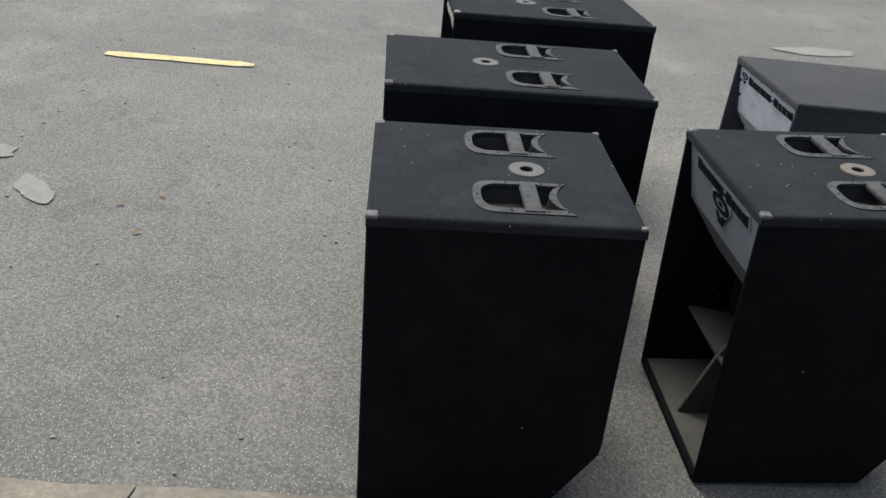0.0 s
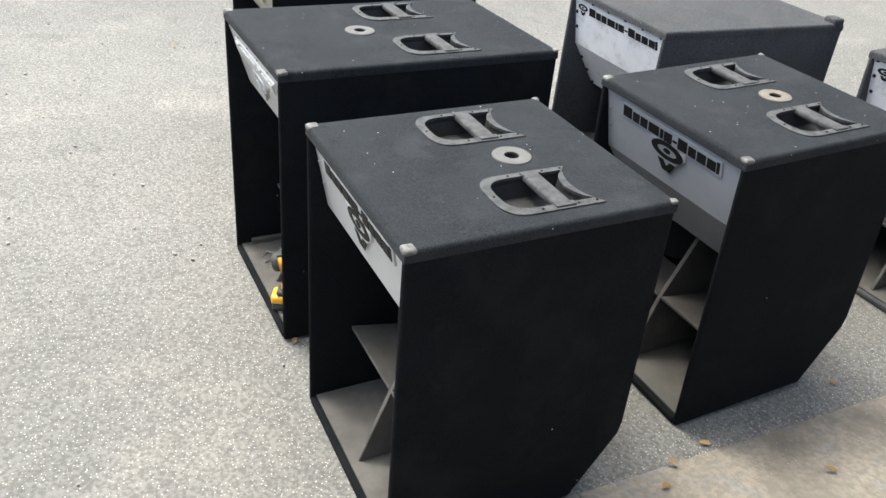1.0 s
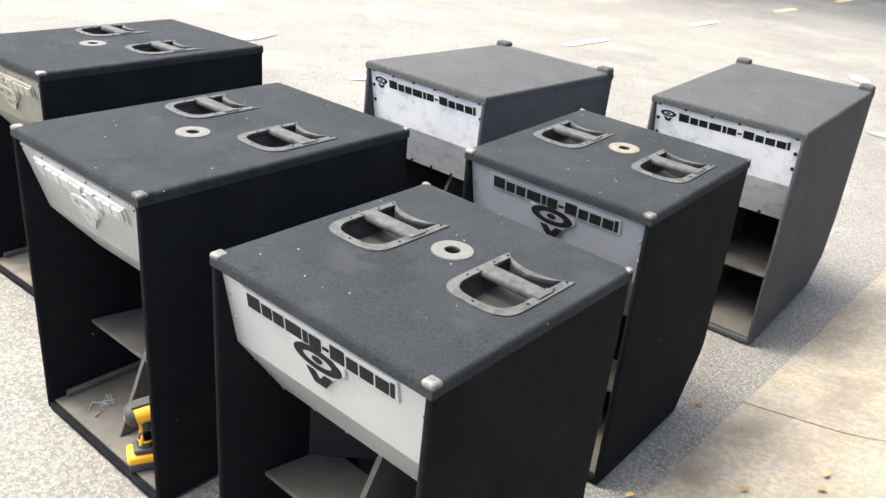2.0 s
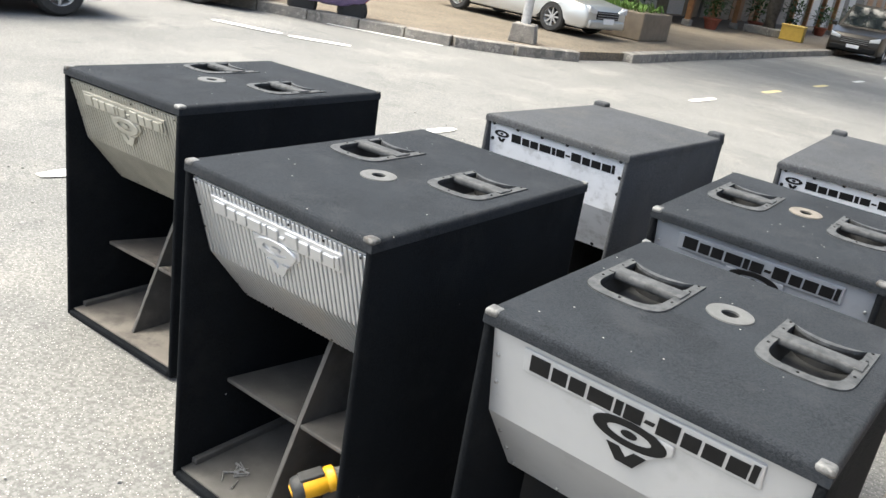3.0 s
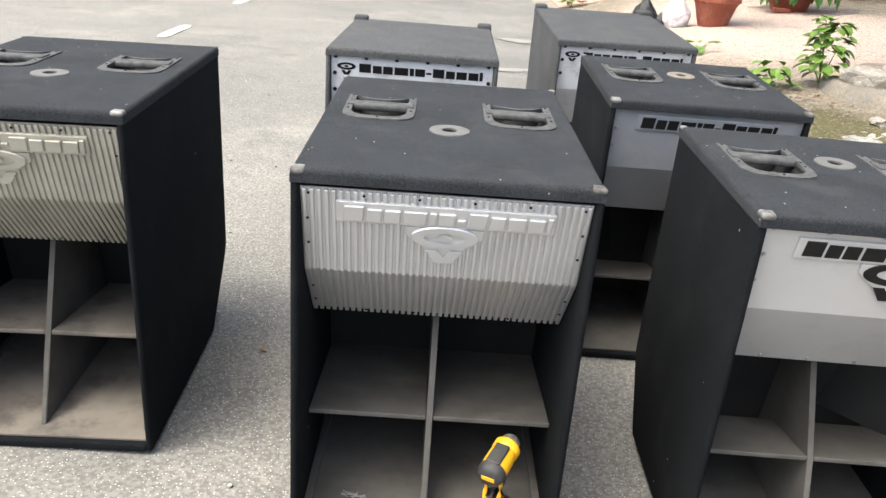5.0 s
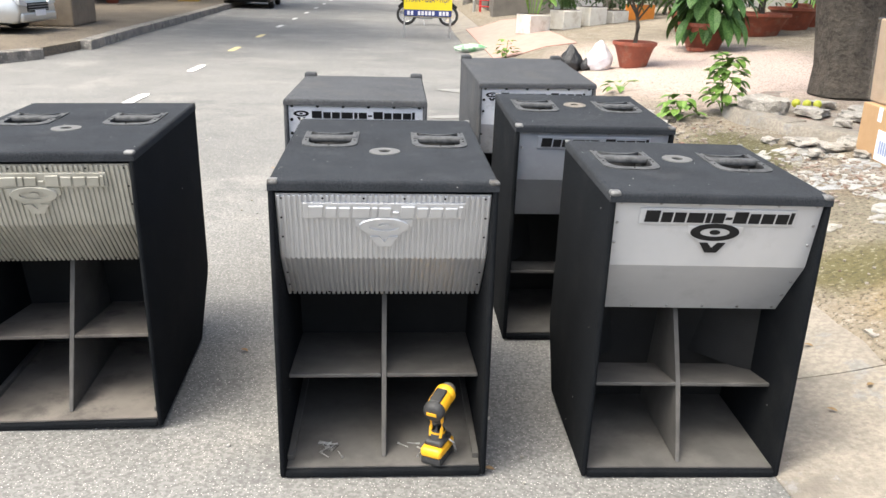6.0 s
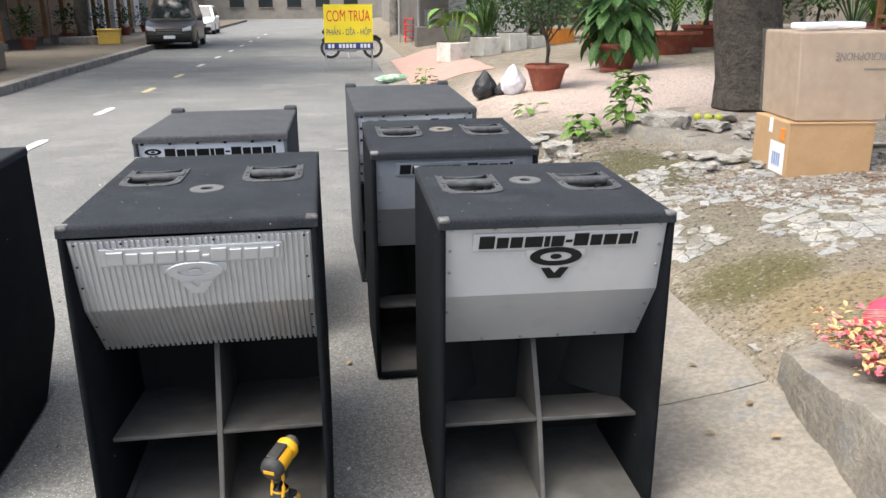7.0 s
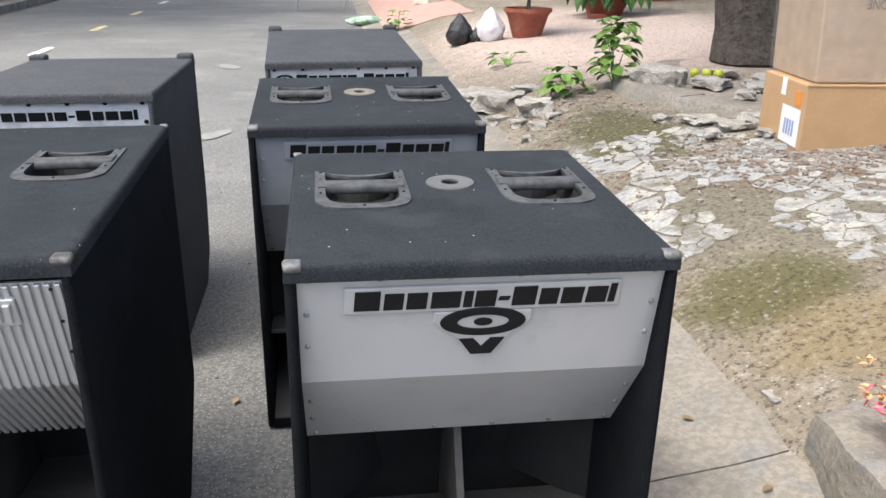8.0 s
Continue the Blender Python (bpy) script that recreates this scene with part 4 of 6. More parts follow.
# ---- the far corner: pavement, kerb, pole ----
KERB = [(-60.0, -19.0), (-30.0, -2.5), (-14.0, 6.6), (-9.3, 9.2), (-7.95, 10.0), (-7.28, 10.8), (-6.75, 12.0), (-6.6, 13.6), (-6.8, 16.9), (-6.95, 22.0), (-7.3, 30.0), (-7.9, 45.0), (-9.0, 80.0)]


def far_corner():
    bm = prism(KERB[::-1] + [(-90.0, -19.0), (-90.0, 80.0)], -0.2, 0.15, "z")
    tagged(part("pavement_far", bm, SAND), "dusty tan pavement across the junction", "pavement", kind="structure")
    root = tagged(new("kerb"), "pale worn kerb stones round the corner", "kerb", kind="structure")
    run = [Vector(p) for p in KERB[1:12]]
    for a, b in zip(run, run[1:]):
        n = max(1, round((b - a).length / 0.9))
        if (a + b).y / 2 < 4:
            n = max(1, n // 3)
        for i in range(n):
            p, q = a.lerp(b, i / n), a.lerp(b, (i + 1) / n)
            mid = (p + q) / 2
            if (mid - Vector((-6.68, 12.8))).length < 0.5:
                continue
            d = (q - p)
            ln = d.length - 0.02
            sink = 0.05 if 11.5 < mid.y < 30 else 0.0
            bm = prism([(-0.03, -0.1), (0.2, -0.1), (0.2, 0.165 - 0.0), (-0.16 + 0.1, 0.165), (-0.2 - sink * 3, 0.03), (-0.2 - sink * 3, -0.1)], -ln / 2, ln / 2, "x", 0.012, 1)
            part("kerb_stone", bm, CONCRETE_GREY, root, m=Matrix.Translation((mid.x, mid.y, 0)) @ Matrix.Rotation(math.atan2(d.y, d.x), 4, "Z") @ Matrix.Rotation(math.pi, 4, "Z"))
    p = thing("utility_pole", pose(-7.55, 11.5, 0.15, 0, 0, 25), "pale painted steel pole on a concrete footing", "pole")
    part("footing", prism([(-0.24, 0), (0.24, 0), (0.2, 0.32), (-0.2, 0.32)], -0.22, 0.22, "y", 0.02), CONCRETE_GREY, p)
    part("pole", lathe([(0.085, 0.3), (0.08, 3.0), (0.07, 7.0), (0, 7.0)], 18), STEEL, p, smooth=True)


far_corner()


# ---- vehicles ----
def wheel_mesh(r, w):
    tyre = lathe([(r * 0.62, -w / 2), (r * 0.9, -w / 2), (r, -w * 0.32), (r, w * 0.32), (r * 0.9, w / 2), (r * 0.62, w / 2)], 28)
    rim = bmesh.new()
    add_lathe(rim, [(r * 0.64, w * 0.42), (r * 0.6, w * 0.3), (r * 0.58, -w * 0.3)], 28)
    add_lathe(rim, [(0, w * 0.36), (r * 0.14, w * 0.36), (r * 0.16, w * 0.2)], 16)
    for i in range(8):
        add_box(rim, -r * 0.05, r * 0.05, 0, r * 0.6, w * 0.22, w * 0.33, m=Matrix.Rotation(i * math.pi / 4, 4, "Z"))
    return tyre, rim


def car(m, L, Wd, Hh, paint, label, category="car", hood=0.27, boot=0.04, clearance=0.2, r=0.31, front=0.85, rear=0.75, grille_dark=True):
    """A parked car; its nose points to -y, the ground is z = 0, the middle of the nose at the origin."""
    c = thing("parked_car", m, label, category)
    belt = Hh * 0.56
    hw = Wd / 2

    def arch(yc):
        return [(yc + (r + 0.06) * math.cos(math.pi - math.pi * i / 10), clearance + 0.02 + (r + 0.06 + r - clearance) * 0.92 * math.sin(math.pi * i / 10)) for i in range(11)]

    yf, yr = front, L - rear
    low = [(0.04, clearance + 0.05), (0.1, clearance)] + arch(yf) + arch(yr) + [(L - 0.1, clearance), (L - 0.03, clearance + 0.1), (L, belt * 0.75), (L - 0.04, belt), (L * hood, belt), (0.12, belt * 0.82), (0.02, belt * 0.7), (0.0, belt * 0.5)]
    # body swells between sill and belt: three strips across the width
    bm = bmesh.new()
    secs = []
    for x, k in ((-hw + 0.1, 0.0), (-hw, 1.0), (hw, 1.0), (hw - 0.1, 0.0)):
        pass
    add_prism(bm, low, -hw, hw, "x", 0.05, 2)
    for v in bm.verts:
        t = min(1.0, max(0.0, (v.co.y) / 0.5))
        e = min(1.0, max(0.0, (L - v.co.y) / 0.4))
        v.co.x *= (0.86 + 0.14 * math.sin(t * math.pi / 2)) * (0.9 + 0.1 * math.sin(e * math.pi / 2)) * (1 - 0.03 * max(0, v.co.z - belt * 0.6) / belt)
    body = part("body", bm, paint, c, smooth=True)
    # cabin
    y0, y1, y2, y3 = L * hood - 0.02, L * (hood + 0.17), L * (0.93 - boot * 2), L * (0.985 - boot)
    bm = bmesh.new()
    lowr = [(-hw * 0.95, y0), (hw * 0.95, y0), (hw * 0.95, y3), (-hw * 0.95, y3)]
    upr = [(-hw * 0.74, y1), (hw * 0.74, y1), (hw * 0.74, y2), (-hw * 0.74, y2)]
    a = [bm.verts.new((x, y, belt - 0.03)) for x, y in lowr]
    b = [bm.verts.new((x, y, Hh)) for x, y in upr]
    bm.faces.new(b)
    for i in range(4):
        bm.faces.new((a[i], a[(i + 1) % 4], b[(i + 1) % 4], b[i]))
    bm.faces.new(a[::-1])
    bmesh.ops.bevel(bm, geom=list(bm.edges), offset=0.05, segments=2, affect="EDGES")
    cabin = part("cabin", bm, paint, c, smooth=True)

    def pane(pts, name):
        pts = [Vector(p) for p in pts]
        n = (pts[1] - pts[0]).cross(pts[2] - pts[0]).normalized()
        cen = sum(pts, Vector()) / len(pts)
        if n.dot(cen - Vector((0, L * 0.55, belt))) < 0:
            n = -n
        bm = bmesh.new()
        f = [bm.verts.new(p + n * 0.012) for p in pts]
        g = [bm.verts.new(p - n * 0.01) for p in pts]
        bm.faces.new(f)
        for i in range(len(pts)):
            bm.faces.new((f[i], f[(i + 1) % len(pts)], g[(i + 1) % len(pts)], g[i]))
        part(name, bm, GLASS, cabin)

    def on(u, v, A, B, C, D):
        A, B, C, D = Vector(A), Vector(B), Vector(C), Vector(D)
        return A.lerp(B, u).lerp(D.lerp(C, u), v)
    z0, z1 = belt - 0.03, Hh
    quad_f = [(-hw * 0.95, y0, z0), (hw * 0.95, y0, z0), (hw * 0.74, y1, z1), (-hw * 0.74, y1, z1)]
    quad_b = [(-hw * 0.95, y3, z0), (hw * 0.95, y3, z0), (hw * 0.74, y2, z1), (-hw * 0.74, y2, z1)]
    pane([on(0.07, 0.12, *quad_f), on(0.93, 0.12, *quad_f), on(0.92, 0.9, *quad_f), on(0.08, 0.9, *quad_f)], "windscreen")
    pane([on(0.08, 0.2, *quad_b), on(0.92, 0.2, *quad_b), on(0.9, 0.88, *quad_b), on(0.1, 0.88, *quad_b)], "rear_window")
    for s in (-1, 1):
        q = [(s * hw * 0.95, y0, z0), (s * hw * 0.95, y3, z0), (s * hw * 0.74, y2, z1), (s * hw * 0.74, y1, z1)]
        for u0, u1, v0, v1 in ((0.1, 0.46, 0.05, 0.46), (0.5, 0.74, 0.5, 0.77), (0.78, 0.93, 0.81, 0.93)):
            pane([on(u0, 0.15, *q), on(u1, 0.15, *q), on(v1, 0.87, *q), on(max(v0, 0.06), 0.87, *q)], "side_window")
        mirror = box(s * (hw + 0.1) - 0.09, s * (hw + 0.1) + 0.09, y0 + 0.22, y0 + 0.32, belt - 0.02, belt + 0.13, bevel=0.03)
        part("wing_mirror", mirror, paint, c, smooth=True)
        part("headlight", prism([(s * hw * 0.86, belt * 0.66), (s * hw * 0.5, belt * 0.62), (s * hw * 0.52, belt * 0.72), (s * hw * 0.86, belt * 0.82)], -0.012, 0.22, "y", 0.015), LAMP, c, smooth=True)
        part("fog_lamp", lathe([(0, 0.02), (0.05, 0.018), (0.06, 0)], 14, Matrix.Translation((s * hw * 0.66, 0.0, clearance + 0.14)) @ Matrix.Rotation(radians(90), 4, "X")), LAMP, c)
        part("tail_light", box(s * hw * 0.84 - 0.07, s * hw * 0.84 + 0.07, L - 0.08, L + 0.012, belt * 0.68, belt * 0.95, bevel=0.02), SIGN_RED, c)
    part("radiator_grille", box(-hw * 0.5, hw * 0.5, -0.014, 0.1, belt * 0.5, belt * 0.7, bevel=0.02), BLACK, c)
    for k in range(3):
        part("grille_bar", box(-hw * 0.48, hw * 0.48, -0.022, 0.02, belt * (0.53 + 0.06 * k), belt * (0.55 + 0.06 * k), bevel=0.005), CHROME, c)
    part("bumper", box(-hw * 0.8, hw * 0.8, -0.04, 0.12, clearance + 0.02, clearance + 0.2, bevel=0.04, seg=3), paint if not grille_dark else BLACK, c, smooth=True)
    part("number_plate", box(-0.2, 0.2, -0.055, -0.03, clearance + 0.13, clearance + 0.24, bevel=0.004), PAPER, c)
    ty, rm = wheel_mesh(r, 0.2)
    meshes = []
    for bm, mt, nm in ((ty, RUBBER, "tyre"), (rm, STEEL, "rim")):
        finish(bm, True)
        me = bpy.data.meshes.new(nm)
        bm.to_mesh(me)
        bm.free()
        me.materials.append(mt)
        meshes.append(me)
    for s in (-1, 1):
        for y in (yf, yr):
            t = part("tyre", meshes[0], None, c, m=Matrix.Translation((s * (hw - 0.1), y, r)) @ Matrix.Rotation(radians(90 * s), 4, "Y"))
            part("rim", meshes[1], None, t)
    part("underbody", box(-hw * 0.85, hw * 0.85, 0.25, L - 0.25, clearance - 0.02, clearance + 0.25), BLACK, c)
    return c


car(pose(-6.5, 30.0, 0.0, 0, 0, 4), 4.7, 1.83, 1.79, car_paint("grey brown paint", (0.045, 0.04, 0.035)), "grey-brown people carrier parked against the kerb", clearance=0.24, r=0.34, hood=0.22, boot=0.0)
car(pose(-7.9, 45.0, 0.0, 0, 0, 3), 3.9, 1.7, 1.5, car_paint("white paint", (0.75, 0.75, 0.74), 0.1), "white hatchback parked behind the people carrier", boot=0.02)
car(pose(-7.95, 15.2, 0.15, 0, 0, 86), 4.3, 1.7, 1.48, car_paint("silver paint", (0.52, 0.52, 0.5), 0.6), "silver saloon parked on the pavement", grille_dark=False)
car(pose(-10.3, 4.9, 0.0, 0, 0, 180), 4.5, 1.8, 1.65, car_paint("white car paint", (0.72, 0.72, 0.71), 0.1), "white car on the road beside the junction", clearance=0.22, r=0.33)
car(pose(-10.9, 8.4, 0.0, 0, 0, 122), 4.2, 1.7, 1.5, car_paint("dark red paint", (0.12, 0.012, 0.015), 0.3), "dark red car parked beside the kerb")


def motorbike(m, label, paint):
    b = thing("motorbike", m, label, "motorbike")
    for y in (0.0, 1.25):
        ty = part("tyre", lathe([(0.22, -0.04), (0.27, -0.045), (0.3, 0), (0.27, 0.045), (0.22, 0.04)], 26, Matrix.Translation((0, y, 0.3)) @ Matrix.Rotation(radians(90), 4, "Y")), RUBBER, b, smooth=True)
        bm = lathe([(0.225, -0.02), (0.205, 0), (0.225, 0.02)], 26, Matrix.Translation((0, y, 0.3)) @ Matrix.Rotation(radians(90), 4, "Y"))
        for k in range(5):
            add_box(bm, -0.012, 0.012, -0.012, 0.012, 0.0, 0.21, m=Matrix.Translation((0, y, 0.3)) @ Matrix.Rotation(k * 2 * math.pi / 5, 4, "X"))
        part("rim", bm, STEEL, ty)
        part("mudguard", tube([(0, y - 0.24, 0.52), (0, y - 0.1, 0.62), (0, y + 0.1, 0.62), (0, y + 0.24, 0.5)], [0.045, 0.055, 0.055, 0.04], 8), paint, b, smooth=True)
    part("fork", tube([(0.07, 0.0, 0.3), (0.06, 0.12, 0.7), (0.05, 0.2, 0.98)], 0.022, 8), STEEL, b)
    part("fork", tube([(-0.07, 0.0, 0.3), (-0.06, 0.12, 0.7), (-0.05, 0.2, 0.98)], 0.022, 8), STEEL, b)
    part("fairing", prism([(0.12, 0.62), (0.1, 0.98), (0.25, 1.02), (0.34, 0.75), (0.5, 0.45), (0.4, 0.35), (0.28, 0.5)], -0.14, 0.14, "x", 0.05, 3), paint, b, smooth=True)
    part("frame_body", prism([(0.45, 0.4), (0.5, 0.66), (0.8, 0.72), (1.45, 0.84), (1.5, 0.74), (1.1, 0.5), (0.85, 0.3), (0.5, 0.28)], -0.11, 0.11, "x", 0.05, 3), paint, b, smooth=True)
    part("engine", box(-0.12, 0.12, 0.45, 0.85, 0.18, 0.42, bevel=0.04), STEEL, b, smooth=True)
    part("seat", prism([(0.6, 0.74), (0.62, 0.8), (1.35, 0.88), (1.45, 0.86), (1.42, 0.8)], -0.13, 0.13, "x", 0.03, 3), TOOL_BLACK, b, smooth=True)
    part("exhaust", tube([(0.15, 0.6, 0.22), (0.17, 0.95, 0.25), (0.17, 1.45, 0.38)], [0.025, 0.045, 0.05], 10), CHROME, b, smooth=True)
    part("handlebar", tube([(-0.33, 0.26, 1.03), (-0.12, 0.2, 1.02), (0.12, 0.2, 1.02), (0.33, 0.26, 1.03)], 0.015, 8), TOOL_BLACK, b)
    for s in (-1, 1):
        part("mirror", lathe([(0, 0.01), (0.05, 0.008), (0.055, 0)], 12, Matrix.Translation((s * 0.28, 0.2, 1.2)) @ Matrix.Rotation(radians(90), 4, "X")), GLASS, b)
        part("mirror_arm", tube([(s * 0.2, 0.22, 1.03), (s * 0.26, 0.2, 1.12), (s * 0.28, 0.205, 1.18)], 0.006, 6), TOOL_BLACK, b)
    part("headlight", lathe([(0, 0.02), (0.06, 0.015), (0.075, -0.03)], 16, Matrix.Translation((0, 0.09, 0.92)) @ Matrix.Rotation(radians(90), 4, "X")), LAMP, b, smooth=True)
    part("stand", tube([(-0.05, 0.75, 0.25), (-0.2, 0.7, 0.0)], 0.012, 6), STEEL, b)


motorbike(pose(0.62, 23.4, 0.0, 0, 4, 86), "black motorbike parked behind the lunch sign", BLACK)


def covered_bike():
    b = thing("covered_motorbike", pose(-9.5, 9.15, 0, 0, 0, 128), "motorbike under a purple tarpaulin at the kerb", "motorbike")
    for y in (0.0, 0.85):
        t = part("tyre", lathe([(0.17, -0.05), (0.22, -0.055), (0.26, 0), (0.22, 0.055), (0.17, 0.05)], 24, Matrix.Translation((0, y, 0.26)) @ Matrix.Rotation(radians(90), 4, "Y")), RUBBER, b, smooth=True)
        part("rim", lathe([(0, -0.03), (0.17, -0.03), (0.18, 0.03), (0, 0.03)], 20, Matrix.Translation((0, y, 0.26)) @ Matrix.Rotation(radians(90), 4, "Y")), DARK_PLATE, t)
    bm = bmesh.new()
    bmesh.ops.create_icosphere(bm, subdivisions=4, radius=1.0)
    for v in bm.verts:
        p = v.co.copy()
        k = 1 + 0.13 * noise.noise(p * 3) + 0.05 * noise.noise(p * 9)
        v.co = Vector((p.x * 0.36 * k, 0.45 + p.y * 0.95 * k, 0.8 + p.z * (0.45 if p.z > 0 else 0.5) * k))
    part("cover", bm, PURPLE, b, smooth=True)
    part("mudguard", tube([(0, -0.24, 0.45), (0, -0.08, 0.56), (0, 0.14, 0.55)], [0.05, 0.06, 0.05], 8), SIGN_RED, b, smooth=True)


covered_bike()


# ---- lunch sign on legs ----
def text_mesh(body, size, material, parent, m, name="lettering", depth=0.002, width=None):
    cu = bpy.data.curves.new(name, "FONT")
    cu.body, cu.size, cu.extrude, cu.align_x, cu.align_y = body, size, depth, "CENTER", "CENTER"
    tmp = bpy.data.objects.new(name, cu)
    scene.collection.objects.link(tmp)
    me = bpy.data.meshes.new_from_object(tmp.evaluated_get(bpy.context.evaluated_depsgraph_get()))
    bpy.data.objects.remove(tmp)
    me.name = name
    me.materials.clear()
    me.materials.append(material)
    if width and len(me.vertices):
        xs = [v.co.x for v in me.vertices]
        k = width / max(1e-6, max(xs) - min(xs))
        for v in me.vertices:
            v.co.x *= k
    return part(name, me, None, parent, m=m)


def lunch_sign():
    s = thing("street_sign", pose(-0.11, 18.7, 0, 0, 0, 1), "yellow lunch sign on thin steel legs beside the kerb", "sign")
    x0, x1 = -0.585, 0.585
    board = part("board", box(x0, x1, -0.012, 0.012, 0.50, 1.55), SIGN_YELLOW, s)
    part("blue_band", box(x0 + 0.004, x1 - 0.004, -0.016, -0.012, 0.505, 0.66), SIGN_BLUE, board)
    up = Matrix.Rotation(radians(90), 4, "X")
    word = text_mesh("COM TRUA", 0.36, SIGN_RED, board, Matrix.Translation((0, -0.015, 1.27)) @ up, width=1.04)
    top = max(v.co.y for v in word.data.vertices)
    for x in (-0.205, 0.33):
        part("hook", xform(prism([(x, top - 0.03), (x + 0.025, top - 0.015), (x + 0.03, top + 0.02), (x + 0.055, top + 0.02), (x + 0.05, top - 0.03), (x + 0.01, top - 0.06)], -0.002, 0.002, "z"), Matrix.Translation((0, -0.015, 1.27)) @ up), SIGN_RED, board)
    text_mesh("PHẦN - DĨA - HỘP", 0.2, SIGN_BLUE, board, Matrix.Translation((0, -0.015, 0.90)) @ up, width=1.06)
    for k in range(12):
        if k not in (2, 8):
            a = -0.5 + k * 0.086
            part("bar", box(a, a + 0.06, -0.02, -0.016, 0.535, 0.63), PAPER, board)
    for x in (x0 + 0.02, x1 - 0.02):
        part("leg", tube([(x, 0.02, 0.0), (x, 0.02, 1.56)], 0.014, 8), STEEL, s)
        part("back_leg", tube([(x, 0.5, 0.0), (x, 0.03, 1.5)], 0.012, 8), STEEL, s)
    part("cross_bar", tube([(x0, 0.02, 0.49), (x1, 0.02, 0.49)], 0.012, 8), STEEL, s)


lunch_sign()


# ---- cartons on the pavement ----
def cartons():
    a = thing("cardboard_box", pose(3.05, 3.31, 0.39, 0, 0, -5.5), "brown taped cardboard carton standing on the rubble", "box", "cartons by the tree")
    body = part("carton", box(-0.33, 0.255, -0.3, 0.3, 0, 0.40, bevel=0.008), CARDBOARD, a)
    part("tape", box(-0.332, -0.329, -0.03, 0.03, 0.30, 0.4), PAPER, body, "white tape")
    part("label_sheet", box(-0.334, -0.330, -0.26, -0.02, 0.04, 0.25), PAPER, body, "white paper label")
    for k in range(4):
        part("bar", box(-0.337, -0.334, -0.2 + k * 0.035, -0.18 + k * 0.035, 0.09, 0.18), BLUE_INK, body)
    part("sticker", box(-0.3335, -0.330, -0.24, -0.17, 0.27, 0.35), ORANGE, body, "orange sticker")
    part("flap_lip", box(-0.335, 0.26, -0.305, -0.295, 0.392, 0.404, bevel=0.002), CARDBOARD, a)
    b = thing("cardboard_box", pose(3.105, 3.36, 0.795, 0, 0, -5.5), "pale carton wrapped in clear plastic film on another carton", "box", "cartons by the tree")
    bm = bmesh.new()
    add_box(bm, -0.355, 0.325, -0.3, 0.3, 0, 0.585, 0.012)
    for v in bm.verts:
        k = v.co.z / 0.585
        v.co.x *= 0.90 + 0.08 * k
    body = part("carton", bm, CARDBOARD_PALE, b)
    text_mesh("MICROPHONE", 0.075, GREY_INK, body, Matrix.Translation((0.08, -0.3022, 0.43)) @ Matrix.Rotation(radians(90), 4, "X") @ Matrix.Rotation(math.pi, 4, "Z"), width=0.36)
    part("bar", box(0.1, 0.27, -0.3025, -0.299, 0.335, 0.349), GREY_INK, body)
    film_m = bpy.data.materials.new("clear film")
    film_m.use_nodes = True
    nt = film_m.node_tree
    nt.nodes.remove(nt.nodes["Principled BSDF"])
    tr, gl, mx = nt.nodes.new("ShaderNodeBsdfTransparent"), nt.nodes.new("ShaderNodeBsdfGlossy"), nt.nodes.new("ShaderNodeMixShader")
    nz, mr = nt.nodes.new("ShaderNodeTexNoise"), nt.nodes.new("ShaderNodeMapRange")
    nz.inputs["Scale"].default_value = 7
    mr.inputs["To Min"].default_value, mr.inputs["To Max"].default_value = 0.05, 0.3
    nt.links.new(nz.outputs["Fac"], mr.inputs["Value"])
    nt.links.new(mr.outputs[0], mx.inputs[0])
    gl.inputs["Roughness"].default_value = 0.3
    nt.links.new(tr.outputs[0], mx.inputs[1])
    nt.links.new(gl.outputs[0], mx.inputs[2])
    nt.links.new(mx.outputs[0], nt.nodes["Material Output"].inputs[0])
    bm = bmesh.new()
    bmesh.ops.create_grid(bm, x_segments=1, y_segments=1, size=1)
    bm.clear()
    add_box(bm, -0.369, 0.339, -0.312, 0.312, 0.0, 0.593)
    bmesh.ops.subdivide_edges(bm, edges=list(bm.edges), cuts=9, use_grid_fill=True)
    for v in bm.verts:
        k = v.co.z / 0.593
        v.co.x *= 0.90 + 0.08 * k
        v.co += Vector((0.006, 0.006, 0.003)) * noise.noise(v.co * 9 + Vector((v.co.z * 12, 0, 0)))
    part("plastic_film", bm, film_m, b, "clear wrinkled film")
    for x, y, r in ((-0.17, -0.08, 12), (0.12, 0.06, -6)):
        p = thing("wrapped_packet", Matrix.Translation((3.09, 3.36, 1.391)) @ pose(x, y, 0, 0, 0, r - 5), "flat pale blue packet in plastic on the carton", "packet", "packets on the carton")
        part("sleeve", box(-0.13, 0.13, -0.085, 0.085, 0.0, 0.045, bevel=0.016, seg=3), PAPER, p, smooth=True)
        part("print", box(-0.1, 0.1, -0.06, 0.06, 0.0445, 0.047), BLUE_INK, p)


cartons()


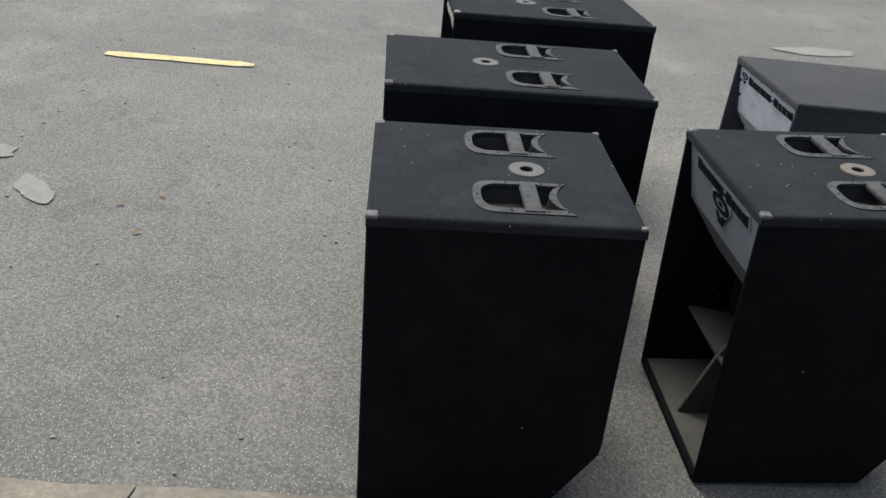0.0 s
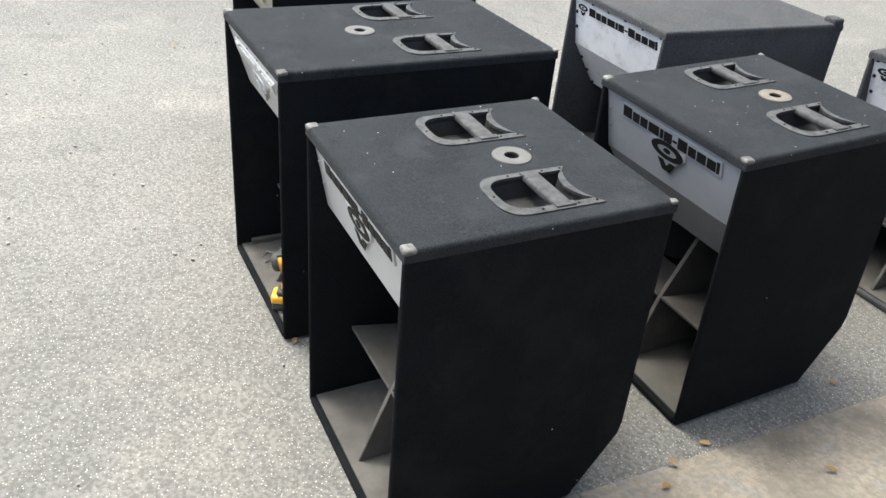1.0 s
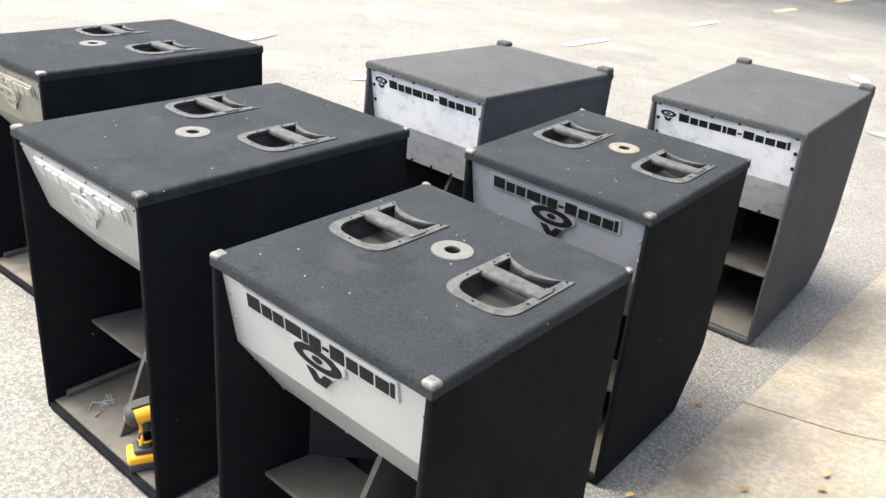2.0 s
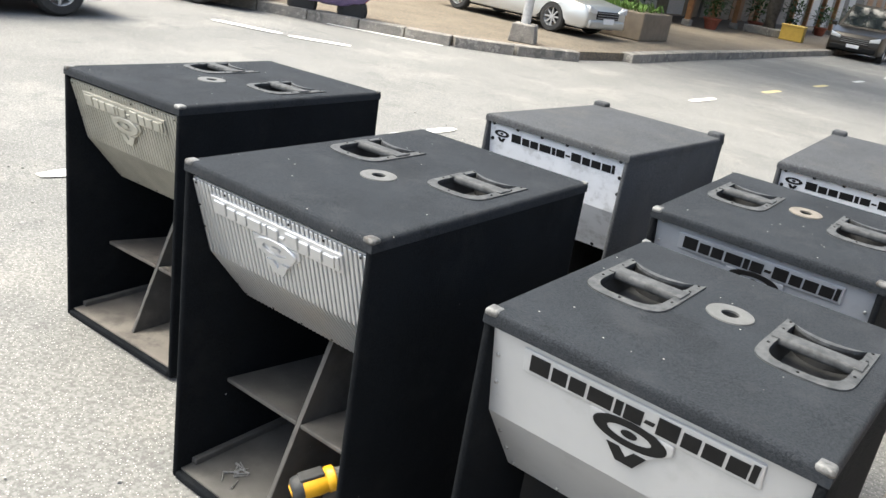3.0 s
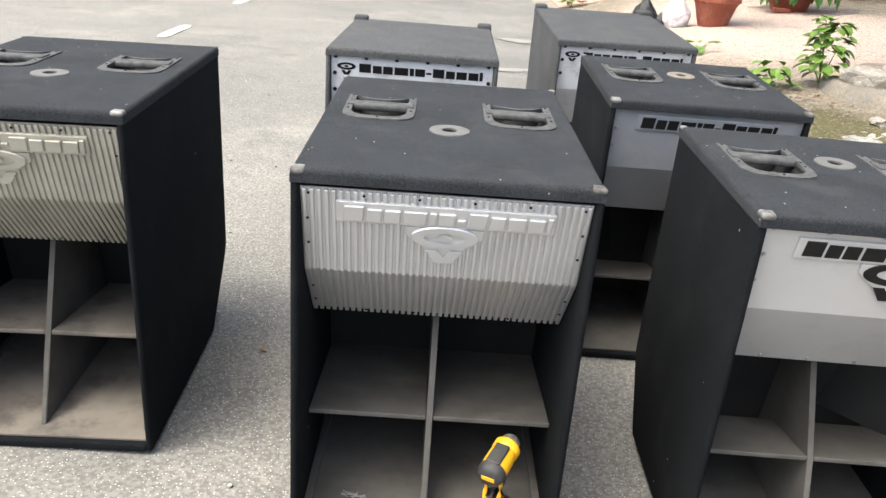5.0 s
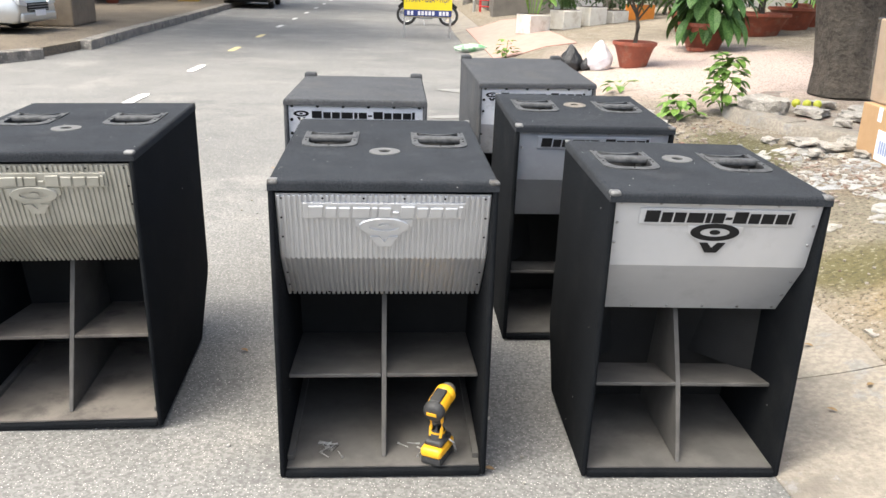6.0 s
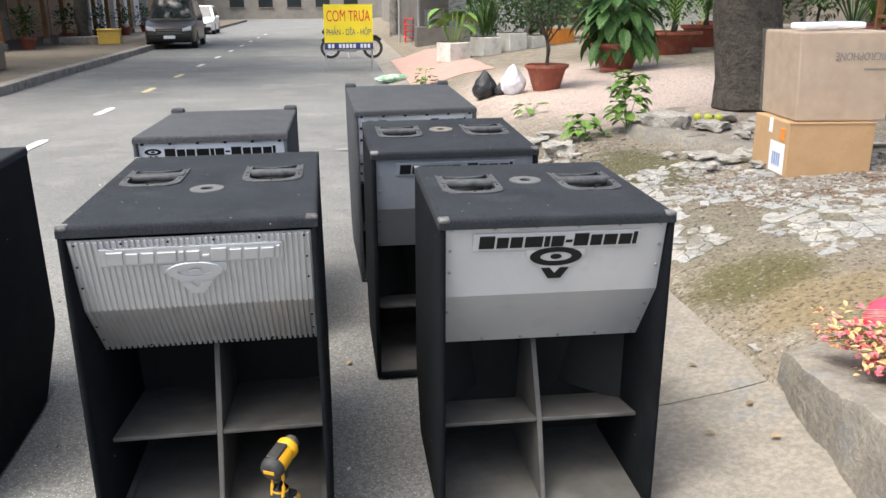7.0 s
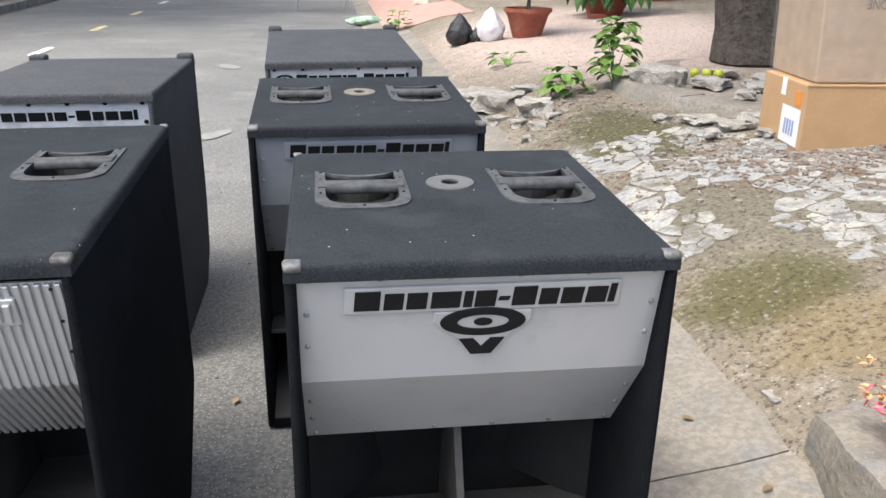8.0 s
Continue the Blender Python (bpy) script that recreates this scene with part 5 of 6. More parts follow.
# ---- the street tree and its broken planter ----
def street_tree():
    t = thing("tree", pose(3.95, 6.1, 0.45), "large grey-barked street tree in a broken planter", "tree")
    bm = bmesh.new()
    pts = [(0, 0, -0.2), (0, 0, 0.1), (-0.05, 0.0, 0.4), (-0.15, -0.02, 1.0), (-0.32, -0.1, 2.0), (-0.4, -0.3, 3.2), (-0.4, -0.6, 4.3)]
    add_tube(bm, pts, [0.46, 0.40, 0.345, 0.325, 0.31, 0.29, 0.25], 26)
    for v in bm.verts:
        a = math.atan2(v.co.y, v.co.x)
        k = 1 + 0.06 * noise.noise(Vector((math.cos(a) * 2.2, math.sin(a) * 2.2, v.co.z * 0.7))) + 0.03 * math.sin(a * 5 + 1)
        v.co.x, v.co.y = v.co.x * k, v.co.y * k
    bmesh.ops.subdivide_edges(bm, edges=list(bm.edges), cuts=1)
    for v in bm.verts:
        v.co += 0.014 * noise.noise_vector(v.co * 7)
    part("trunk", bm, BARK, t, smooth=True)
    rnd = random.Random(7)
    tips = []
    for k in range(11):
        a = radians(150 + k * 27)
        ln = 4.5 + 3.0 * rnd.random()
        e = Vector((math.cos(a) * ln - 0.8, math.sin(a) * ln * 1.4 - 1.5, 6.2 + 2.2 * rnd.random()))
        s = Vector((-0.4, -0.6, 4.2))
        mid = s.lerp(e, 0.5) + Vector((0, 0, 0.7))
        part("limb", tube([s, s.lerp(mid, 0.6), mid, e], [0.15, 0.11, 0.08, 0.03], 8), BARK, t, smooth=True)
        tips += [mid, e, mid.lerp(e, 0.5)]
    # leaves stay out of view; spread and count set by the shade they cast
    verts, faces = [], []
    c0 = Vector((-0.7, -1.2, 7.0))
    for k in range(950):
        u, v, w = rnd.gauss(0, 1), rnd.gauss(0, 1), rnd.gauss(0, 1)
        d = Vector((u, v, w)).normalized() * (rnd.random() ** 0.45)
        wob = 1 + 0.16 * noise.noise(d * 3.0)
        p = c0 + Vector((d.x * 6.6 * wob, d.y * 10.0 * wob, d.z * 1.4))
        a = Vector((rnd.uniform(-1, 1), rnd.uniform(-1, 1), rnd.uniform(-0.5, 0.5))).normalized()
        b = a.cross(Vector((rnd.uniform(-0.5, 0.5), rnd.uniform(-0.5, 0.5), 1))).normalized()
        s = 0.24 + 0.14 * rnd.random()
        i = len(verts)
        verts += [p - a * s, p + b * s * 0.45, p + a * s, p - b * s * 0.45]
        faces.append((i, i + 1, i + 2, i + 3))
    me = bpy.data.meshes.new("crown")
    me.from_pydata(verts, [], faces)
    me.materials.append(LEAF)
    part("crown", me, None, t)


street_tree()


def planter_and_rubble():
    root = tagged(new("tree_planter"), "broken concrete ring round the tree's foot", "planter", kind="structure")
    cx, cy = 4.0, 5.2
    for k, (a0, a1) in enumerate(((172, 207), (208, 246), (247, 288), (289, 330))):
        bm = bmesh.new()
        n = 7
        ro, ri = 1.62 + 0.09 * k, 1.34 + 0.09 * k
        zt, zb = 0.485 + 0.015 * math.sin(k * 3), 0.3
        pts = []
        for i in range(n + 1):
            a = radians(a0 + (a1 - a0) * i / n)
            pts.append((math.cos(a), math.sin(a)))
        ring = []
        for r, z in ((ro + 0.02, zb), (ro, zt - 0.015), (ro - 0.015, zt), (ri + 0.01, zt), (ri, zb)):
            ring.append([bm.verts.new((cx + x * r + 0.02 * noise.noise(Vector((x * 5, y * 5, z * 6))), cy + y * r + 0.02 * noise.noise(Vector((x * 5, y * 5, z * 6 + 9))), z + 0.012 * noise.noise(Vector((x * 9, y * 9, z))))) for x, y in pts])
        for a, b in zip(ring, ring[1:]):
            for i in range(n):
                bm.faces.new((a[i], a[i + 1], b[i + 1], b[i]))
        for e in (0, n):
            bm.faces.new([r[e] for r in ring])
        part("rim_stone", bm, CONCRETE, root, smooth=True)
    bm = bmesh.new()
    vs = [[bm.verts.new((cx + r * math.cos(a * math.pi / 16), cy + r * math.sin(a * math.pi / 16), 0.475 + 0.03 * noise.noise(Vector((r * math.cos(a) * 3, r * math.sin(a) * 3, 0))))) for a in range(32)] for r in (1.45, 1.2, 0.8, 0.3)]
    for a, b in zip(vs, vs[1:]):
        for i in range(32):
            bm.faces.new((a[i], a[(i + 1) % 32], b[(i + 1) % 32], b[i]))
    part("earth", bm, RUBBLE, root)
    rnd = random.Random(31)
    # large broken pieces
    for x, y, z, s, f in ((2.64, 5.12, 0.50, 0.27, 0.5), (3.0, 4.92, 0.515, 0.2, 0.22), (3.3, 4.7, 0.515, 0.2, 0.2), (3.28, 5.35, 0.52, 0.17, 0.28), (3.52, 5.0, 0.52, 0.2, 0.22), (3.6, 4.6, 0.52, 0.18, 0.25), (3.05, 4.45, 0.5, 0.13, 0.3),
                          (2.52, 3.95, 0.425, 0.17, 0.2), (2.62, 3.7, 0.43, 0.15, 0.25), (2.42, 3.58, 0.41, 0.1, 0.3), (2.72, 3.42, 0.44, 0.1, 0.3), (2.3, 4.1, 0.4, 0.08, 0.4), (2.9, 3.75, 0.47, 0.26, 0.16),
                          (1.5, 5.75, 0.22, 0.27, 0.4), (1.66, 5.15, 0.28, 0.16, 0.6), (1.45, 6.25, 0.2, 0.26, 0.25), (1.78, 5.95, 0.3, 0.2, 0.2), (1.5, 4.98, 0.2, 0.1, 0.4), (1.6, 4.72, 0.23, 0.09, 0.5), (1.74, 4.85, 0.28, 0.08, 0.4),
                          (1.4, 5.3, 0.16, 0.11, 0.4), (1.46, 4.5, 0.18, 0.07, 0.5), (3.62, 3.3, 0.5, 0.1, 0.4), (3.5, 2.8, 0.48, 0.08, 0.5), (3.75, 3.7, 0.5, 0.14, 0.35), (1.45, 0.86, 0.15, 0.05, 0.5), (2.05, 2.0, 0.33, 0.05, 0.4)):
        bm = bmesh.new()
        add_rock(bm, (0, 0, 0), s, rnd.random() * 99, f, 3)
        for v in bm.verts:
            v.co += 0.02 * s * noise.noise_vector(v.co * 22 / s * 0.3)
        tagged(part("broken_stone", bm, STONE, m=Matrix.Translation((x, y, z))), "jagged lump of broken grey concrete lying loose", "stone", "broken concrete lumps")
    # cracked paving plates: cells round scattered seeds, drawn apart by narrow gaps
    seeds = []
    while len(seeds) < 520:
        x, y = rnd.uniform(1.42, 3.8), rnd.uniform(1.3, 4.1)
        d = 0.055 if noise.noise(Vector((x * 1.4, y * 1.4, 4))) > 0.0 else (0.1 if noise.noise(Vector((x * 2.0, y * 2.0, 9))) > -0.1 else 0.17)
        if all((x - u) ** 2 + (y - v) ** 2 > d * d for u, v in seeds):
            seeds.append((x, y))
        elif rnd.random() < 0.00012:
            break
    for x, y in seeds:
        inside = 1.5 < x < 3.6 and 1.55 < y < 3.9 and not (2.62 < x < 3.4 and y > 3.05) and (y > 1.95 or x > 2.15)
        if not inside or noise.noise(Vector((x * 2.3, y * 2.3, 11))) < -0.42 or rnd.random() < 0.04:
            continue
        poly = [(-0.28, -0.28), (0.28, -0.28), (0.28, 0.28), (-0.28, 0.28)]
        for u, v in seeds:
            dx, dy = u - x, v - y
            dd = dx * dx + dy * dy
            if dd < 1e-9 or dd > 0.36:
                continue
            out = []
            for i in range(len(poly)):
                p, q = poly[i], poly[(i + 1) % len(poly)]
                fp, fq = p[0] * dx + p[1] * dy - dd / 2, q[0] * dx + q[1] * dy - dd / 2
                if fp <= 0:
                    out.append(p)
                if (fp < 0) != (fq < 0):
                    t = fp / (fp - fq)
                    out.append((p[0] + (q[0] - p[0]) * t, p[1] + (q[1] - p[1]) * t))
            poly = out
        if len(poly) < 3:
            continue
        pts = []
        for i in range(len(poly)):
            p, q = Vector(poly[i]), Vector(poly[(i + 1) % len(poly)])
            for t in (0.0, 0.25, 0.5, 0.75):
                c = p.lerp(q, t)
                w = noise.noise_vector(Vector(((x + c.x) * 7, (y + c.y) * 7, 3))) * 0.035 + noise.noise_vector(Vector(((x + c.x) * 26, (y + c.y) * 26, 5))) * 0.014
                k = max(0.5, 1 - 0.0035 / max(0.03, c.length))
                pts.append(((c.x + w.x) * k, (c.y + w.y) * k))
        bm = prism(pts, -0.05, -0.001 + 0.007 * rnd.random(), "z")
        slope = (pave_z(x + 0.1, y) - pave_z(x - 0.1, y)) / 0.2, (pave_z(x, y + 0.1) - pave_z(x, y - 0.1)) / 0.2
        keep = Vector((0, 0, 1)).rotation_difference(Vector((-slope[0] + rnd.uniform(-0.02, 0.02), -slope[1] + rnd.uniform(-0.02, 0.02), 1)).normalized()).to_matrix().to_4x4()
        part("slab", bm, SLAB, PLATES, m=Matrix.Translation((x, y, pave_z(x, y))) @ keep)
    bm = bmesh.new()
    for i in range(2600):
        x, y = rnd.gauss(2.95, 0.55), rnd.gauss(3.0, 0.3)
        if i % 3 == 0:
            x, y = rnd.uniform(1.5, 3.6), rnd.uniform(0.8, 5.2)
        if i % 7 == 0:
            x, y = rnd.gauss(1.75, 0.25), rnd.gauss(4.9, 0.4)
        if x < 1.48 or (2.6 < x < 3.36 and 2.98 < y < 3.7):
            continue
        add_rock(bm, (x, y, pave_z(x, y) + 0.006), rnd.uniform(0.006, 0.03) * (0.4 if i % 3 == 0 else 1), i, 0.6, 1)
    tagged(part("rubble", bm, RUBBLE), "scattered brick and concrete rubble on the pavement", "rubble", kind="stuff")
    for i, (x, y) in enumerate(((2.98, 5.2), (3.07, 5.17), (3.16, 5.15))):
        tagged(part("lime", lathe([(0, -0.04), (0.02, -0.036), (0.038, -0.012), (0.038, 0.012), (0.02, 0.036), (0, 0.041)], 16), LIME, smooth=True, m=pose(x, y, 0.545, 60 * i, 20, 0)), "round yellow-green lime lying on the stones", "fruit", "limes on the planter")


PLATES = tagged(new("broken_paving"), "pale cracked paving plates over the earth", "paving", kind="structure")
planter_and_rubble()


# ---- plants, pots and bags on the pavement ----
def pot(name, x, y, r, h, label, wide=1.0, z=None):
    z = pave_z(x, y) - 0.01 if z is None else z
    p = thing(name, pose(x, y, z), label, "potted plant")
    part("pot", lathe([(r * 0.55, 0), (r * 0.62, 0.0), (r * 0.9, h * 0.75), (r, h * 0.86), (r * 1.06, h * 0.88), (r * 1.06, h), (r * 0.97, h), (r * 0.93, h * 0.85)], 32), TERRACOTTA, p, smooth=True)
    part("soil", lathe([(0, h * 0.93), (r * 0.5, h * 0.92), (r * 0.95, h * 0.86)], 24), SOIL, p)
    return p


def foliage(p, centre, spread, count, leaf, width, material, seed, name="leaves", droop=0.3, up=0.4):
    rnd = random.Random(seed)
    bm = bmesh.new()
    for i in range(count):
        d = Vector((rnd.gauss(0, 1), rnd.gauss(0, 1), rnd.gauss(0, 1))).normalized() * rnd.random() ** 0.5
        b = Vector(centre) + Vector((d.x * spread[0], d.y * spread[1], d.z * spread[2]))
        o = (Vector((d.x, d.y, d.z * 0.5 + up)) + 0.5 * Vector((rnd.uniform(-1, 1), rnd.uniform(-1, 1), rnd.uniform(-1, 1)))).normalized()
        s = leaf * rnd.uniform(0.6, 1.2)
        add_leaf(bm, b, b + o * s, width * s / leaf, droop)
    return part(name, bm, material, p)


def pavement_plants():
    rnd = random.Random(5)
    # small bush in a round pot
    p = pot("potted_bush", 2.55, 9.4, 0.29, 0.36, "small leafy bush in a terracotta pot")
    part("stem", tube([(0, 0, 0.3), (0.02, 0, 0.55), (-0.02, 0.02, 0.8)], [0.04, 0.03, 0.02], 8), BARK, p)
    for k in range(7):
        a = k * 0.9
        part("twig", tube([(-0.01, 0.01, 0.62 + 0.03 * k), (0.2 * math.cos(a), 0.2 * math.sin(a), 0.9 + 0.03 * k), (0.38 * math.cos(a), 0.38 * math.sin(a), 1.15 + 0.06 * k)], [0.016, 0.011, 0.006], 6), BARK, p)
    foliage(p, (0, 0, 1.25), (0.52, 0.52, 0.45), 900, 0.09, 0.022, LEAF_DARK, 21)
    # broad mottled leaves
    p = pot("potted_dumb_cane", 4.1, 11.1, 0.4, 0.42, "broad mottled-leaf plant in a terracotta pot")
    bm, st = bmesh.new(), bmesh.new()
    for i in range(190):
        a, e = rnd.uniform(0, 6.28), rnd.uniform(0.0, 1.0)
        r0 = 0.12 + 0.42 * rnd.random()
        b = Vector((r0 * math.cos(a), r0 * math.sin(a), 0.5 + 0.95 * e))
        tip = b + Vector((math.cos(a) * 0.34, math.sin(a) * 0.34, -0.12 + 0.22 * e - 0.22 * (1 - e)))
        add_leaf(bm, b, tip, 0.095, 0.35, 5)
        if i % 5 == 0:
            add_tube(st, [(0.1 * math.cos(a), 0.1 * math.sin(a), 0.38), (b.x * 0.6, b.y * 0.6, 0.3 + b.z * 0.5), tuple(b)], [0.018, 0.014, 0.009], 6)
    part("leaves", bm, LEAF_MOTTLED, p)
    part("stems", st, LEAF, p)
    part("brick_foot", box(-0.34, -0.1, -0.4, -0.28, 0.0, 0.05, bevel=0.004), TERRACOTTA, p)
    # wide bowls with shrubs and palm fronds
    for k, (x, y, r, h) in enumerate(((5.85, 13.2, 0.5, 0.42), (6.9, 14.2, 0.45, 0.42), (7.7, 15.2, 0.48, 0.45), (5.0, 14.6, 0.4, 0.4))):
        p = pot("potted_shrub", x, y, r, h, "leafy shrub in a wide terracotta bowl")
        part("stem", tube([(0, 0, h * 0.8), (0.04, 0, 0.9), (-0.03, 0.05, 1.3)], [0.06, 0.045, 0.03], 8), BARK, p)
        foliage(p, (0, 0, 1.45), (0.65, 0.65, 0.5), 500, 0.16, 0.04, (LEAF, LEAF_DARK, LEAF_BRIGHT, LEAF_DARK)[k], 40 + k)
        bm = bmesh.new()
        for i in range(9):
            a = radians(150 + 22 * i) if k == 0 else rnd.uniform(0, 6.28)
            pts = [Vector((0, 0, 0.6)), Vector((0.35 * math.cos(a), 0.35 * math.sin(a), 1.3)), Vector((0.75 * math.cos(a), 0.75 * math.sin(a), 1.15)), Vector((1.0 * math.cos(a), 1.0 * math.sin(a), 0.7))]
            add_tube(bm, pts, [0.012, 0.01, 0.007, 0.003], 5)
            for q in range(14):
                f = q / 13 * 2
                b = pts[1].lerp(pts[2], f) if f < 1 else pts[2].lerp(pts[3], f - 1)
                for sd in (-1, 1):
                    o = Vector((-math.sin(a) * sd, math.cos(a) * sd, -0.5)) * 0.22 + Vector((math.cos(a), math.sin(a), 0)) * 0.12
                    add_leaf(bm, b, b + o, 0.014, 0.2)
        part("fronds", bm, LEAF_BRIGHT if k == 0 else LEAF, p)
    # foam boxes with greens
    for k, (x, y, w) in enumerate(((2.15, 16.45, 0.62), (2.95, 16.95, 0.58), (3.65, 17.5, 0.58), (4.3, 18.0, 0.55))):
        z = pave_z(x, y) - 0.02
        p = thing("foam_planter", pose(x, y, z, 0, 0, 36), "white foam box used as a planter", "planter", "foam planters along the kerb")
        h = 0.42 if k < 3 else 0.3
        bm = bmesh.new()
        add_box(bm, -w / 2, w / 2, -0.22, 0.22, 0, h, 0.02)
        part("foam_box", bm, STYRO, p)
        part("soil", box(-w / 2 + 0.04, w / 2 - 0.04, -0.18, 0.18, h, h + 0.012), SOIL, p)
        if k == 0:
            bm = bmesh.new()
            for i in range(14):
                a = rnd.uniform(0, 6.28)
                b = Vector((0.3 * math.cos(a), 0.2 * math.sin(a), 0.75 + 0.4 * rnd.random()))
                add_tube(bm, [(0.1 * math.cos(a), 0.1 * math.sin(a), h), tuple(b)], 0.01, 5)
                add_leaf(bm, b, b + Vector((math.cos(a) * 0.36, math.sin(a) * 0.36, -0.12)), 0.16, 0.25, 4)
            part("leaves", bm, LEAF_BRIGHT, p)
        elif k == 1:
            bm = bmesh.new()
            for i in range(120):
                a = rnd.uniform(0, 6.28)
                add_leaf(bm, (rnd.uniform(-0.2, 0.2), rnd.uniform(-0.12, 0.12), h), (0.5 * math.cos(a) * rnd.random(), 0.5 * math.sin(a) * rnd.random(), h + 0.6 + 0.5 * rnd.random()), 0.014, 0.15, 3)
            part("grass", bm, LEAF, p)
        else:
            foliage(p, (0, 0, h + 0.55), (0.5, 0.4, 0.5), 420, 0.12, 0.03, (LEAF, LEAF_DARK)[k % 2], 60 + k)
    p = thing("orange_crate", pose(5.1, 18.7, pave_z(5.1, 18.7) - 0.02, 0, 0, 36), "orange plastic crate planter with greens", "planter")
    part("crate", box(-0.3, 0.3, -0.22, 0.22, 0, 0.45, bevel=0.02), ORANGE, p)
    part("rim_band", box(-0.31, 0.31, -0.23, 0.23, 0.38, 0.46, bevel=0.015), STYRO, p)
    foliage(p, (0, 0, 0.9), (0.6, 0.45, 0.5), 400, 0.14, 0.03, LEAF, 71)
    # hedge of greenery against the house
    for k in range(9):
        x, y = 3.4 + k * 1.35, 20.2 + 0.3 * math.sin(k * 2)
        p = thing("shrub", pose(x, y, pave_z(x, y)), "dense green shrub growing against the house", "shrub", "shrubs by the house")
        part("stem", tube([(0, 0, -0.05), (0.05, 0, 0.5), (0, 0.05, 1.2)], [0.05, 0.04, 0.025], 7), BARK, p)
        foliage(p, (0, 0, 1.15), (0.85, 0.6, 1.0), 700, 0.2, 0.045, (LEAF, LEAF_DARK, LEAF_BRIGHT)[k % 3], 80 + k)
    for k, (x, y) in enumerate(((8.4, 11.6), (9.4, 12.4), (10.4, 11.8))):
        p = pot("potted_palm", x, y, 0.35, 0.4, "fan palm in a dark pot behind the tree")
        bm = bmesh.new()
        for i in range(26):
            a, e = rnd.uniform(0, 6.28), rnd.uniform(0.2, 1.0)
            b = Vector((0.45 * math.cos(a), 0.45 * math.sin(a), 0.75 + 0.9 * e))
            add_tube(bm, [(0, 0, 0.35), tuple(b * 0.55 + Vector((0, 0, 0.2))), tuple(b)], 0.009, 5)
            for q in range(9):
                o = Vector((math.cos(a + (q - 4) * 0.3), math.sin(a + (q - 4) * 0.3), -0.25)) * 0.42
                add_leaf(bm, b, b + o, 0.02, 0.3)
        part("fronds", bm, LEAF if k else LEAF_DARK, p)
    # weeds at the pavement's edge
    for k, (x, y, h, n) in enumerate(((1.99, 5.45, 0.26, 30), (2.42, 5.5, 0.56, 85), (1.2, 13.2, 0.35, 30), (1.9, 7.4, 0.12, 10))):
        p = thing("weed", pose(x, y, (pave_z(x, y) - 0.01)), "leafy green weed sprouting from the pavement edge", "weed", "weeds")
        bm = bmesh.new()
        st = bmesh.new()
        for i in range(n):
            a, e = rnd.uniform(0, 6.28), rnd.random()
            wd = 0.17 * (1.1 - 0.6 * e) * rnd.random() ** 0.5
            b = Vector((wd * math.cos(a), wd * math.sin(a), h * (0.2 + 0.8 * e)))
            add_leaf(bm, b, b + Vector((math.cos(a) * 0.12, math.sin(a) * 0.12, rnd.uniform(-0.06, 0.05))), 0.045, 0.3, 4)
            if i % 9 == 0:
                add_tube(st, [(0, 0, 0), (b.x * 0.5, b.y * 0.5, b.z * 0.6), tuple(b)], [0.006, 0.005, 0.003], 5)
        part("leaves", bm, LEAF_BRIGHT, p)
        part("stems", st, LEAF_BRIGHT, p)
    # bags
    for x, y, r, mt, lb, sd in ((1.74, 9.75, 0.17, BIN_BLACK, "tied black plastic rubbish bag on the pavement", 1), (2.1, 9.5, 0.18, BAG_WHITE, "white plastic rubbish bag on the pavement", 2), (1.93, 9.6, 0.08, BIN_BLACK, "small black plastic bag between two bags", 3)):
        bm = bmesh.new()
        bmesh.ops.create_icosphere(bm, subdivisions=4, radius=1.0)
        for v in bm.verts:
            q = v.co.copy()
            k = 1 + 0.14 * noise.noise(q * 2.5 + Vector((sd * 9, 0, 0))) + 0.07 * abs(noise.noise(q * 9 + Vector((sd, 3, 0))))
            top = max(0, q.z) ** 3 * 0.45
            v.co = Vector((q.x * r * k * (1 - top), q.y * r * k * (1 - top), max(-0.75, q.z) * r * k + top * r * 1.2))
        tagged(part("rubbish_bag", bm, mt, smooth=True, m=pose(x, y, pave_z(x, y) + 0.75 * r)), lb, "bag", "rubbish bags")
    bm = bmesh.new()
    bmesh.ops.create_icosphere(bm, subdivisions=3, radius=1.0)
    for v in bm.verts:
        q = v.co.copy()
        k = 1 + 0.2 * noise.noise(q * 3)
        v.co = Vector((q.x * 0.38 * k, q.y * 0.13 * k, max(-0.8, q.z) * 0.09 * k))
    tagged(part("litter_bag", bm, mat("green white film", (0.08, 0.3, 0.1), 0.4, second=(0.6, 0.62, 0.58), scale=5), smooth=True, m=pose(0.72, 15.2, 0.085, 0, 0, 25)), "crumpled green and white plastic litter at the kerb", "litter")


pavement_plants()


